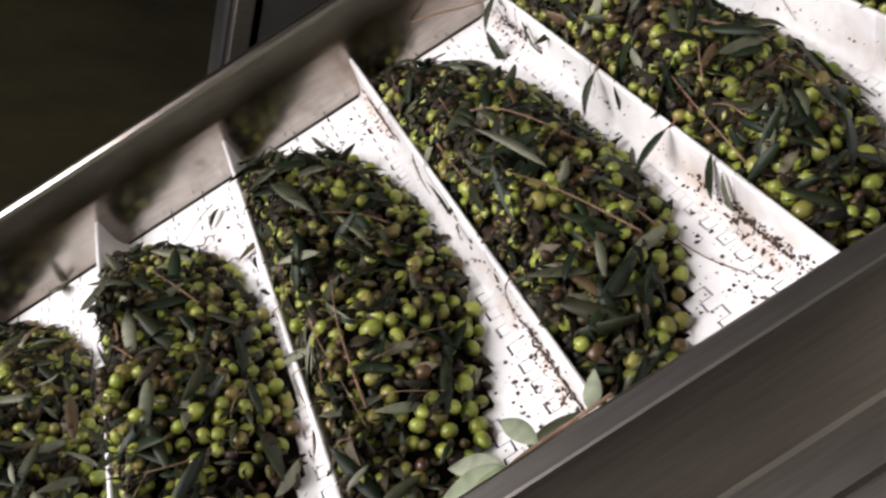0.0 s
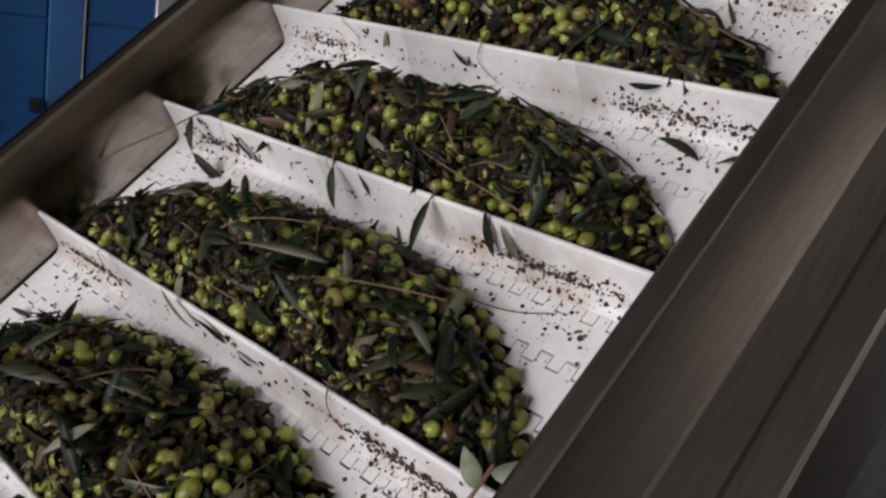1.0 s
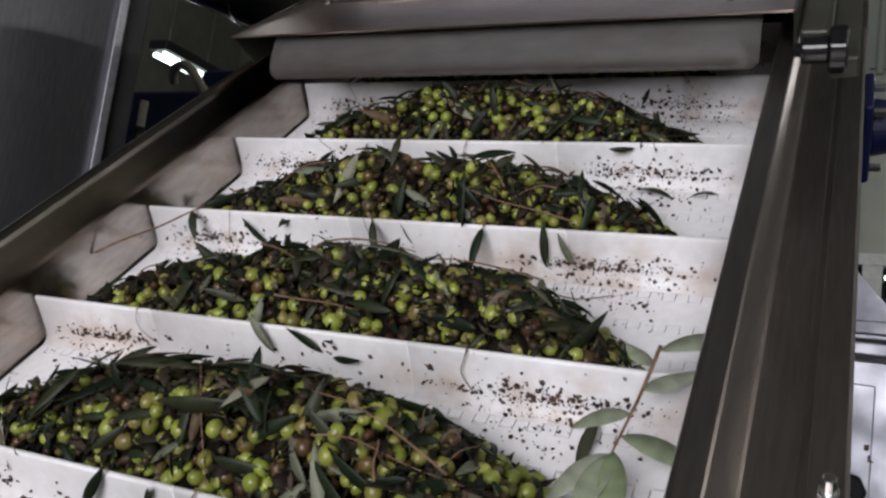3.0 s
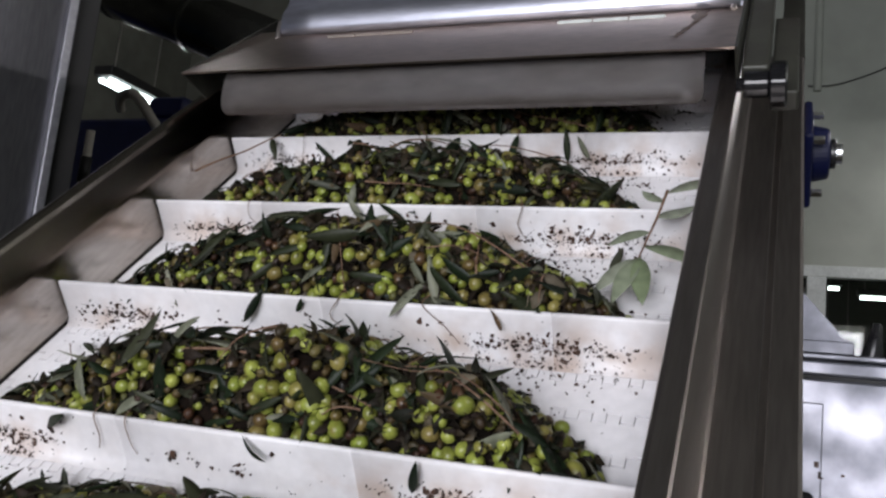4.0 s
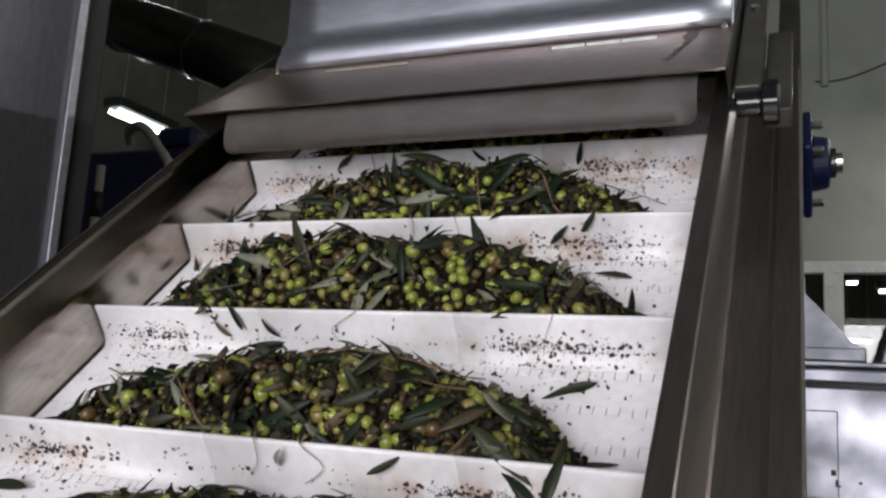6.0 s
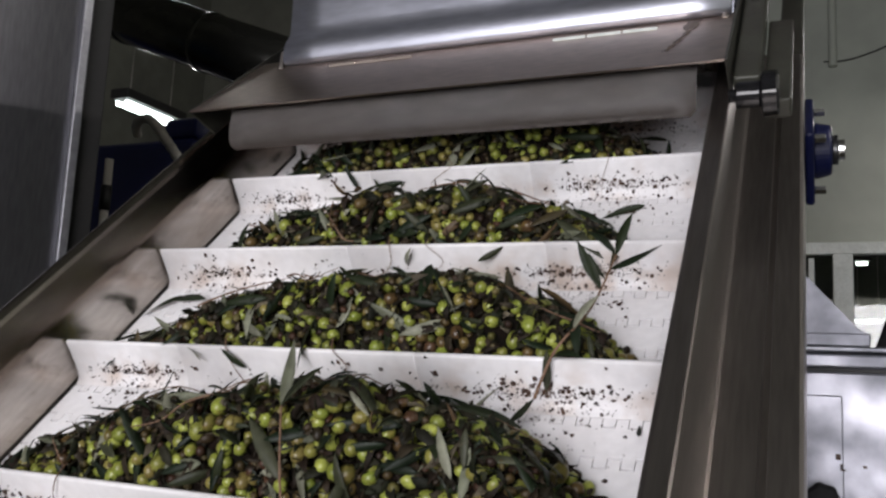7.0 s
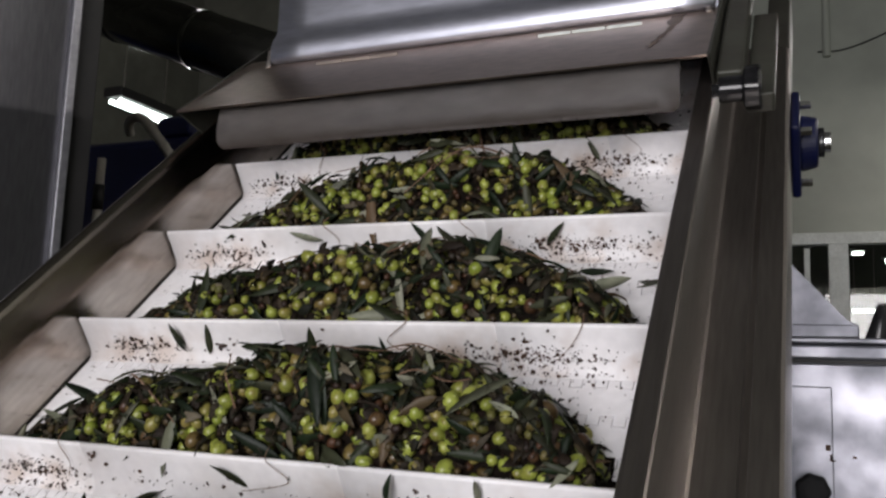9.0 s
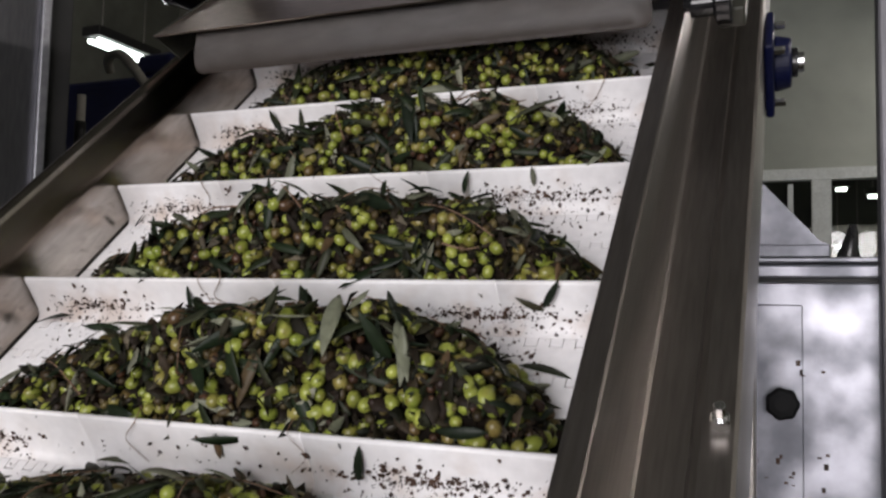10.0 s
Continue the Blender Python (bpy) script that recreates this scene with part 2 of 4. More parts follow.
def thing(name, label, category, m=None, group="", kind=""):
    ob = new(name)
    ob.empty_display_size = 0.1
    if m is not None:
        ob.matrix_basis = m
    return tagged(ob, label, category, group, kind)


def part(name, bm, material, parent, label="", smooth=False, m=None):
    me = bpy.data.meshes.new(name)
    bm.to_mesh(me)
    bm.free()
    me.materials.append(material)
    if smooth:
        me.shade_smooth()
    return hold(name, me, parent, label, m)


def block(x0, x1, y0, y1, z0, z1, bevel=0.0, seg=2):
    bm = bmesh.new()
    bmesh.ops.create_cube(bm, size=1)
    for v in bm.verts:
        v.co = Vector((x0 + (v.co.x + 0.5) * (x1 - x0), y0 + (v.co.y + 0.5) * (y1 - y0), z0 + (v.co.z + 0.5) * (z1 - z0)))
    if bevel:
        bmesh.ops.bevel(bm, geom=bm.edges[:], offset=bevel, segments=seg, affect="EDGES", profile=0.5)
    return bm


def rod(a, b, r, seg=20, bevel=0.0, r2=None):
    a, b = Vector(a), Vector(b)
    d = b - a
    bm = bmesh.new()
    m = Matrix.Translation((a + b) / 2) @ d.to_track_quat("Z", "Y").to_matrix().to_4x4()
    bmesh.ops.create_cone(bm, cap_ends=True, segments=seg, radius1=r, radius2=r if r2 is None else r2, depth=d.length, matrix=m)
    if bevel:
        ed = [e for e in bm.edges if sum(len(f.verts) > 4 for f in e.link_faces) == 1]
        bmesh.ops.bevel(bm, geom=ed, offset=bevel, segments=2, affect="EDGES", profile=0.5)
    return bm


def smooth_line(pts, n=8):
    out = []
    for i in range(len(pts) - 1):
        p = [Vector(pts[max(0, min(len(pts) - 1, j))]) for j in (i - 1, i, i + 1, i + 2)]
        for k in range(n):
            t = k / n
            out.append(0.5 * (2 * p[1] + (p[2] - p[0]) * t + (2 * p[0] - 5 * p[1] + 4 * p[2] - p[3]) * t * t + (3 * p[1] - p[0] - 3 * p[2] + p[3]) * t ** 3))
    out.append(Vector(pts[-1]))
    return out


def tube(pts, r, seg=10, taper=1.0):
    bm = bmesh.new()
    rings = []
    up = Vector((0.31, 0.17, 0.93))
    for i, p in enumerate(pts):
        d = (pts[min(i + 1, len(pts) - 1)] - pts[max(i - 1, 0)]).normalized()
        s = d.cross(up).normalized()
        w = s.cross(d)
        rr = r * (1 + (taper - 1) * i / max(1, len(pts) - 1))
        rings.append([bm.verts.new(p + rr * (math.cos(a) * s + math.sin(a) * w)) for a in [2 * math.pi * k / seg for k in range(seg)]])
    for a, b in zip(rings, rings[1:]):
        for k in range(seg):
            bm.faces.new((a[k], a[(k + 1) % seg], b[(k + 1) % seg], b[k]))
    bm.faces.new(rings[0][::-1])
    bm.faces.new(rings[-1])
    return bm


def sheet(profile, v0, v1, thick, steps=1):
    """Folded sheet: a line in u, n run along v, with thickness."""
    pts = [Vector((a, b)) for a, b in profile]
    off = []
    for i, p in enumerate(pts):
        d1 = (p - pts[i - 1]).normalized() if i else (pts[1] - p).normalized()
        d2 = (pts[i + 1] - p).normalized() if i + 1 < len(pts) else d1
        n1, n2 = Vector((-d1.y, d1.x)), Vector((-d2.y, d2.x))
        b = n1 + n2
        off.append(p + b * (thick / max(0.35, b.dot(n1))))
    ring = pts + off[::-1]
    bm = bmesh.new()
    rows = [[bm.verts.new((q.x, v0 + (v1 - v0) * s / steps, q.y)) for q in ring] for s in range(steps + 1)]
    k = len(ring)
    for a, b in zip(rows, rows[1:]):
        for i in range(k):
            bm.faces.new((a[i], a[(i + 1) % k], b[(i + 1) % k], b[i]))
    m = len(pts)
    for row in (rows[0], rows[-1]):
        for i in range(m - 1):
            bm.faces.new((row[i], row[i + 1], row[k - 2 - i], row[k - 1 - i]))
    bmesh.ops.recalc_face_normals(bm, faces=bm.faces)
    return bm


# ---- the hall ----
def hall():
    X0, X1, Y0, Y1, H = -5.2, 4.4, -4.6, 7.4, 6.0
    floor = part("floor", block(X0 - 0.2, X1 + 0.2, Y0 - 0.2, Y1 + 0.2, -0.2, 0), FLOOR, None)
    tagged(floor, "stained greenish concrete factory floor", "floor", kind="structure")
    ceil = part("ceiling", block(X0 - 0.2, X1 + 0.2, Y0 - 0.2, Y1 + 0.2, H, H + 0.2), CEIL, None)
    tagged(ceil, "grey-green painted hall ceiling", "ceiling", kind="structure")
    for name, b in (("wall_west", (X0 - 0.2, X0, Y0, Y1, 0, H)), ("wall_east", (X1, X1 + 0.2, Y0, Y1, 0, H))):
        tagged(part(name, block(*b), SHADED_WALL if name == "wall_west" else WALL, None), "plain grey-green painted wall", "wall", kind="structure")
    # back wall, with a glazed strip
    wx0, wx1, wz0, wz1 = -2.2, 3.6, 1.25, 2.62
    # left stretch of the same wall gets the darker paint, as shade
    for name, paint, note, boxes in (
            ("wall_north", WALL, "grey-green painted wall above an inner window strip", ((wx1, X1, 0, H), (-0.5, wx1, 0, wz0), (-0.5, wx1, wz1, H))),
            ("wall_northwest", SHADED_WALL, "grey-green wall behind the blue machine, painted darker as shade", ((X0, wx0, 0, H), (wx0, -0.5, 0, wz0), (wx0, -0.5, wz1, H)))):
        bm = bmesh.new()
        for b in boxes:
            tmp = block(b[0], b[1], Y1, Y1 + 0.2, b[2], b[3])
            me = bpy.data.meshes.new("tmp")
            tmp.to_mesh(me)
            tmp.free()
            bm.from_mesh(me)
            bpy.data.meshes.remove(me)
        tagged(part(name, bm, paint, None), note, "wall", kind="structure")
    win = thing("window_1", "white-framed inner window strip reflecting ceiling lights", "window", kind="structure")
    part("frame_rail", block(wx0, wx1, 7.36, 7.46, wz1 - 0.07, wz1 + 0.02, 0.006), FRAME_WHITE, win)
    part("frame_rail", block(wx0, wx1, 7.34, 7.46, wz0 - 0.02, wz0 + 0.06, 0.006), FRAME_WHITE, win)
    xs = [-2.2, -1.1, 0.02, 1.06, 2.3, 3.54]
    for x in xs:
        part("mullion", block(x - 0.07, x + 0.07, 7.355, 7.455, wz0 + 0.06, wz1 - 0.07, 0.006), FRAME_WHITE, win)
    for a, b in zip(xs, xs[1:]):
        part("pane", block(a + 0.07, b - 0.07, 7.415, 7.423, wz0 + 0.06, wz1 - 0.07), GLASS, win)
    part("sash", sheet([(0.82, 0), (0.86, 0)], 0, 1.2, 0.04), FRAME_WHITE, win, m=pose(0, 7.40, 1.32, 90))
    # unseen room added behind the glass, in dark paint so the panes stay dark
    room = thing("inner_room", "dim room behind the window strip", "room", kind="structure")
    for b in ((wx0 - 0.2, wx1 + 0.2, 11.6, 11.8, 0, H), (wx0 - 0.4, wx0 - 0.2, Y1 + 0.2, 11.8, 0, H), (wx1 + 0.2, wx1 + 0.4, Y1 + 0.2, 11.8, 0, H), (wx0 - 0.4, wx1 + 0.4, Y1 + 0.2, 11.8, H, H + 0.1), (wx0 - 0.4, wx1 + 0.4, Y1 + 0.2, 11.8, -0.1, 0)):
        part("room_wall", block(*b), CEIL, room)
    # gate behind
    gx0, gx1, gz = -1.2, 2.4, 3.4
    bm = bmesh.new()
    for b in ((X0, gx0, 0, H), (gx1, X1, 0, H), (gx0, gx1, gz, H)):
        tmp = block(b[0], b[1], Y0, Y0 + 0.2, b[2], b[3])
        me = bpy.data.meshes.new("tmp")
        tmp.to_mesh(me)
        tmp.free()
        bm.from_mesh(me)
        bpy.data.meshes.remove(me)
    tagged(part("wall_south", bm, WALL, None), "plain grey-green wall with an open gate", "wall", kind="structure")
    ground = part("ground", block(-60, 60, -120, Y0 - 0.2, -0.22, -0.02), YARD, None)
    tagged(ground, "concrete yard outside the gate", "yard", kind="structure")


hall()


def tube_lamp(x, y, z, turn, length=1.3, top=6.0, group="ceiling tube lamps"):
    ob = thing("tube_lamp", "lit white fluorescent tube lamp hung from the ceiling", "lamp", pose(x, y, z, 0, 0, turn), group)
    part("housing", block(-length / 2, length / 2, -0.07, 0.07, 0.0, 0.06, 0.01), RUBBER, ob)
    for s in (-length / 3, length / 3):
        part("rod", rod((s, 0, 0.05), (s, 0, top - z), 0.004, 8), STEEL, ob)
    for s in (-0.035, 0.035):
        part("tube", rod((-length / 2 + 0.03, s, -0.02), (length / 2 - 0.03, s, -0.02), 0.014, 12), TUBE_GLOW, ob, smooth=True)


for tx, ty, tz, tl, watts in TUBES:
    tube_lamp(tx, ty, tz, 90, tl)
# small tubes added behind the glass for the bright spots in the panes
tube_lamp(1.30, 9.6, 2.80, 0, 0.16, 6.0, group="inner room lamps")
tube_lamp(1.72, 9.6, 2.72, 0, 0.42, 6.0, group="inner room lamps")
tube_lamp(1.40, 10.6, 2.30, 0, 0.30, 6.0, group="inner room lamps")


# ---- conveyor frame ----
def conveyor_frame():
    ob = thing("elevator_conveyor", "brushed stainless side rails of an inclined elevator conveyor", "conveyor", SLOPE)
    v0, v1 = -0.75, 2.30
    left = [(-0.0045, -0.035), (-0.0045, 0.078), (-0.0052, 0.083), (-0.0062, 0.088), (-0.0125, 0.119), (-0.0142, 0.1245), (-0.018, 0.1285), (-0.0235, 0.130), (-0.029, 0.1285), (-0.033, 0.1245), (-0.0345, 0.119), (-0.036, 0.0), (-0.118, -0.004), (-0.120, -0.155)]
    part("side_wall", sheet(left, v0, v1, 0.003, 12), WALL_STEEL, ob, "stained steel side wall with a folded rim")
    right = [(0.732, -0.035), (0.732, 0.119), (0.7335, 0.1235), (0.737, 0.1255), (0.7525, 0.1255), (0.7545, 0.1245), (0.755, 0.120), (0.7575, 0.004), (0.760, 0.0), (0.796, -0.002), (0.797, -0.010), (0.8035, -0.010), (0.8045, -0.003), (0.829, -0.004), (0.8325, -0.008), (0.8335, -0.155)]
    part("side_rail", sheet(right, v0, v1, -0.003, 12), STEEL, ob, "dark brushed steel rail with a long groove")
    pan = [(-0.005, -0.036), (-0.005, -0.245), (0.7335, -0.245), (0.7335, -0.036)]
    part("return_pan", sheet(pan, v0, v1 + 0.13, -0.003), STEEL, ob)
    for v in (v0 - 0.003, v1 + 0.1305):
        part("end_plate", block(-0.0045, 0.733, v, v + 0.003, -0.245, -0.03), STEEL, ob)
    for v in (V_TAIL, V_HEAD):
        part("drum", rod((0.0, v, -DRUM - 0.012), (0.722, v, -DRUM - 0.012), DRUM - 0.008, 28), STEEL, ob, smooth=True)
    part("slide_bed", block(0.02, 0.70, V_TAIL + 0.08, V_HEAD - 0.08, -0.022, -0.0125), GAP, ob, "dirty slide bed under the belt")
    inv = SLOPE.inverted()
    for v in (-0.1, 1.9):
        foot = SLOPE @ Vector((0, v, -0.1))
        for x in (-0.09, 0.80):
            part("leg", block(x - 0.025, x + 0.025, foot.y - 0.025, foot.y + 0.025, 0, foot.z + 0.01, 0.003), STEEL, ob, m=inv)
    # black strips added in place of the shade between belt and walls
    for u, w in ((-0.0042, 0.0036), (0.7245, 0.007)):
        part("seal_strip", block(u, u + w, v0 + 0.05, v1 - 0.06, -0.020, -0.001), RUBBER, ob, "black strip standing for the shaded gap beside the belt")
    # side plate that carries the head shaft, above the end of the rail
    part("head_plate", block(0.7965, 0.8335, v1 + 0.001, v1 + 0.42, -0.155, -0.004, 0.003), BRACKET_STEEL, ob)
    # small nut and bolts on the rail
    for v in (1.322,):
        part("bolt", rod((0.8185, v, -0.006), (0.8185, v, 0.006), 0.0085, 6, 0.001), CHROME, ob)
        part("stud", rod((0.8185, v, 0.006), (0.8185, v, 0.020), 0.005, 14, 0.001), CHROME, ob)
    for v, n in ((1.071, -0.041), (1.066, -0.056)):
        part("bolt", rod((0.832, v, n), (0.837, v, n), 0.0028, 6, 0.0006), CHROME, ob)


conveyor_frame()


# ---- discharge hood over the head of the belt ----
def hood():
    ob = thing("discharge_hood", "stainless hood with a brown-tinted lip plate over the belt", "hood", SLOPE)
    inv = SLOPE.inverted()
    lip = [Vector((1.846, 0.181)), Vector((1.95, 0.1725)), Vector((2.07, 0.163))]
    bm = bmesh.new()
    rows = []
    for u in (-0.016, 0.752):
        rows.append([bm.verts.new((u, p.x, p.y)) for p in lip] + [bm.verts.new((u, p.x + 0.001, p.y - 0.003)) for p in reversed(lip)])
    for i in range(6):
        bm.faces.new((rows[0][i], rows[0][(i + 1) % 6], rows[1][(i + 1) % 6], rows[1][i]))
    bm.faces.new(rows[0])
    bm.faces.new(rows[1][::-1])
    bmesh.ops.recalc_face_normals(bm, faces=bm.faces)
    part("lip_plate", bm, LIP_STEEL, ob, "steel lip plate, tinted brown for the wall it reflects")
    # cheeks at both ends, coloured dark to deepen the shade under the hood
    for u in (-0.018, 0.752):
        bm = bmesh.new()
        pts = [(1.846, 0.181), (2.36, 0.15), (2.36, 0.0), (1.90, 0.0), (1.88, 0.128)]
        a = [bm.verts.new((u, p, q)) for p, q in pts]
        b = [bm.verts.new((u + 0.003, p, q)) for p, q in pts]
        for i in range(5):
            bm.faces.new((a[i], a[(i + 1) % 5], b[(i + 1) % 5], b[i]))
        bm.faces.new(a[::-1])
        bm.faces.new(b)
        part("cheek", bm, BRACKET_STEEL, ob)
    # hanging flap, gently bowed, with rounded lower corners
    u0, u1 = 0.046, 0.719
    cols, rws = 24, 8
    bm = bmesh.new()
    grid = []
    for j in range(rws + 1):
        t = j / rws
        row = []
        for i in range(cols + 1):
            s = i / cols
            inset = 0.008 * max(0, (t - 0.8) / 0.2) ** 2
            u = u0 + inset + (u1 - u0 - 2 * inset) * s
            bow = 0.012 * math.sin(math.pi * t * 0.9)
            row.append(bm.verts.new((u, 1.872 - 0.040 * t - bow, 0.172 - 0.052 * t)))
        grid.append(row)
    for j in range(rws):
        for i in range(cols):
            bm.faces.new((grid[j][i], grid[j][i + 1], grid[j + 1][i + 1], grid[j + 1][i]))
    bmesh.ops.solidify(bm, geom=bm.faces[:], thickness=0.003)
    part("flap", bm, FLAP, ob, "grey hanging flap with a grimy lower edge", True)
    # upright hood panel, in world axes
    base = SLOPE @ Vector((0, 2.045, 0.166))
    y, z = base.y, base.z
    prof = [(0.004, -0.002), (-0.013, -0.002), (-0.016, 0.002), (-0.0155, 0.020), (-0.0125, 0.031), (-0.006, 0.040), (-0.001, 0.050), (0.0, 0.064), (0.0, 0.62)]
    bm = bmesh.new()
    rows = []
    for k in range(13):
        x = 0.048 + 0.70 * k / 12
        wave = 0.0012 * math.sin(k * 1.9)
        rows.append([bm.verts.new((x, y + a + (wave if b > 0.05 else 0), z + b)) for a, b in prof])
    for a, b in zip(rows, rows[1:]):
        for k in range(len(prof) - 1):
            bm.faces.new((a[k], b[k], b[k + 1], a[k + 1]))
    bmesh.ops.recalc_face_normals(bm, faces=bm.faces)
    bmesh.ops.solidify(bm, geom=bm.faces[:], thickness=0.002)
    part("hood_panel", bm, HOOD_STEEL, ob, "bright sheet-steel panel with a folded foot", True, m=inv)
    for x in (0.046, 0.747):
        part("hood_side", block(x, x + 0.003, y + 0.004, y + 0.45, z - 0.02, z + 0.62), HOOD_STEEL, ob, m=inv)
    part("hood_top", block(0.046, 0.750, y, y + 0.45, z + 0.62, z + 0.624), HOOD_STEEL, ob, m=inv)
    # back is painted black to keep the hood's inside in shade
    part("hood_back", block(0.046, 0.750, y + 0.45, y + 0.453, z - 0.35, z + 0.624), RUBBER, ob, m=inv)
    # hinge leaves on the lip and pins at the ends
    # one metal, coloured dull and white for what each leaf reflects
    for a, b, metal, note in ((0.143, 0.288, LIP_STEEL, "hinge leaf, tinted dull for a dim reflection"), (0.508, 0.656, FRAME_WHITE, "hinge leaf, painted white for a bright reflection")):
        leaf = hold("hinge", None, ob)
        q = SLOPE @ Vector((0, 2.006, 0.168))
        for k in range(3):
            w = (b - a) / 3
            part("hinge_leaf", block(a + k * w + 0.0012, a + (k + 1) * w - 0.0012, q.y, q.y + 0.006, q.z - 0.002, q.z + 0.0050, 0.0008), metal, leaf, note, m=inv)
    # brown streak modelled on the lip plate for the cable's reflection
    bm = bmesh.new()
    run = smooth_line([(0.678, 1.897, 0), (0.683, 1.915, 0), (0.688, 1.937, 0), (0.697, 1.972, 0), (0.699, 2.005, 0), (0.702, 2.03, 0)], 4)
    rows = []
    for k, p in enumerate(run):
        n0 = 0.181 - 0.0804 * (p.y - 1.846) + 0.0006
        w = 0.0030 + 0.0016 * math.sin(k * 1.7) + (0.006 if p.y > 1.985 else 0.0)
        rows.append([bm.verts.new((p.x + e * w, p.y, n0 + h)) for e, h in ((-1, 0), (0, 0.0008), (1, 0))])
    for a, b in zip(rows, rows[1:]):
        for k in (0, 1):
            bm.faces.new((a[k], a[k + 1], b[k + 1], b[k]))
    part("juice_run", bm, STREAK, ob, "thin brown streak standing for the cable's reflection")
    for u in (0.040, 0.740):
        part("pin", rod((u, 2.03, 0.164), (u, 2.055, 0.184), 0.005, 14, 0.001), STEEL, ob, smooth=False)
    # upright bracket bars beside the hood
    part("bracket", block(0.7585, 0.789, 1.865, 2.50, 0.118, 0.150, 0.003), BRACKET_STEEL, ob)
    part("bracket", block(0.7905, 0.822, 1.865, 2.13, 0.092, 0.118, 0.003), BRACKET_STEEL, ob)
    part("bolt", rod((0.774, 2.13, 0.150), (0.774, 2.13, 0.160), 0.007, 6, 0.001), CHROME, ob)


hood()


def hand_knob():
    ob = thing("hand_knob", "glossy black lobed clamping knob on the hood side", "knob", SLOPE @ pose(0.766, 1.847, 0.134)) 
    part("hub", rod((-0.004, 0, 0), (0.024, 0, 0), 0.0155, 28, 0.002), GLOSS_BLACK, ob, smooth=False)
    bm = bmesh.new()
    n, rings = 56, []
    for x, k in ((0.024, 0.90), (0.0265, 1.0), (0.041, 1.0), (0.0435, 0.90)):
        rings.append([bm.verts.new((x, k * r * math.cos(a), k * r * math.sin(a))) for a, r in [(2 * math.pi * i / n, 0.0256 + 0.0010 * math.cos(7 * 2 * math.pi * i / n)) for i in range(n)]])
    for a, b in zip(rings, rings[1:]):
        for i in range(n):
            bm.faces.new((a[i], a[(i + 1) % n], b[(i + 1) % n], b[i]))
    bm.faces.new(rings[0][::-1])
    bm.faces.new(rings[-1])
    bmesh.ops.recalc_face_normals(bm, faces=bm.faces)
    part("grip", bm, GLOSS_BLACK, ob)
    part("stud", rod((-0.012, 0, 0), (0.006, 0, 0), 0.008, 12), GLOSS_BLACK, ob)


hand_knob()


def bearing():
    ob = thing("flange_bearing", "blue cast flange bearing with bright bolts on the rail", "bearing", SLOPE @ pose(0.8340, 2.150, -0.105))
    part("flange", block(0, 0.013, -0.062, 0.062, -0.062, 0.062, 0.005, 3), BLUE, ob)
    part("boss", rod((0.013, 0, 0), (0.038, 0, 0), 0.044, 36, 0.004, 0.038), BLUE, ob)
    part("collar", rod((0.038, 0, 0), (0.047, 0, 0), 0.023, 28, 0.002), BLACK, ob)
    part("shaft", rod((0.0, 0, 0), (0.056, 0, 0), 0.0155, 24, 0.001), CHROME, ob)
    for a in (-0.044, 0.044):
        for b in (-0.044, 0.044):
            part("bolt", rod((0.013, a, b), (0.029, a, b), 0.0070, 6, 0.001), CHROME, ob)


bearing()


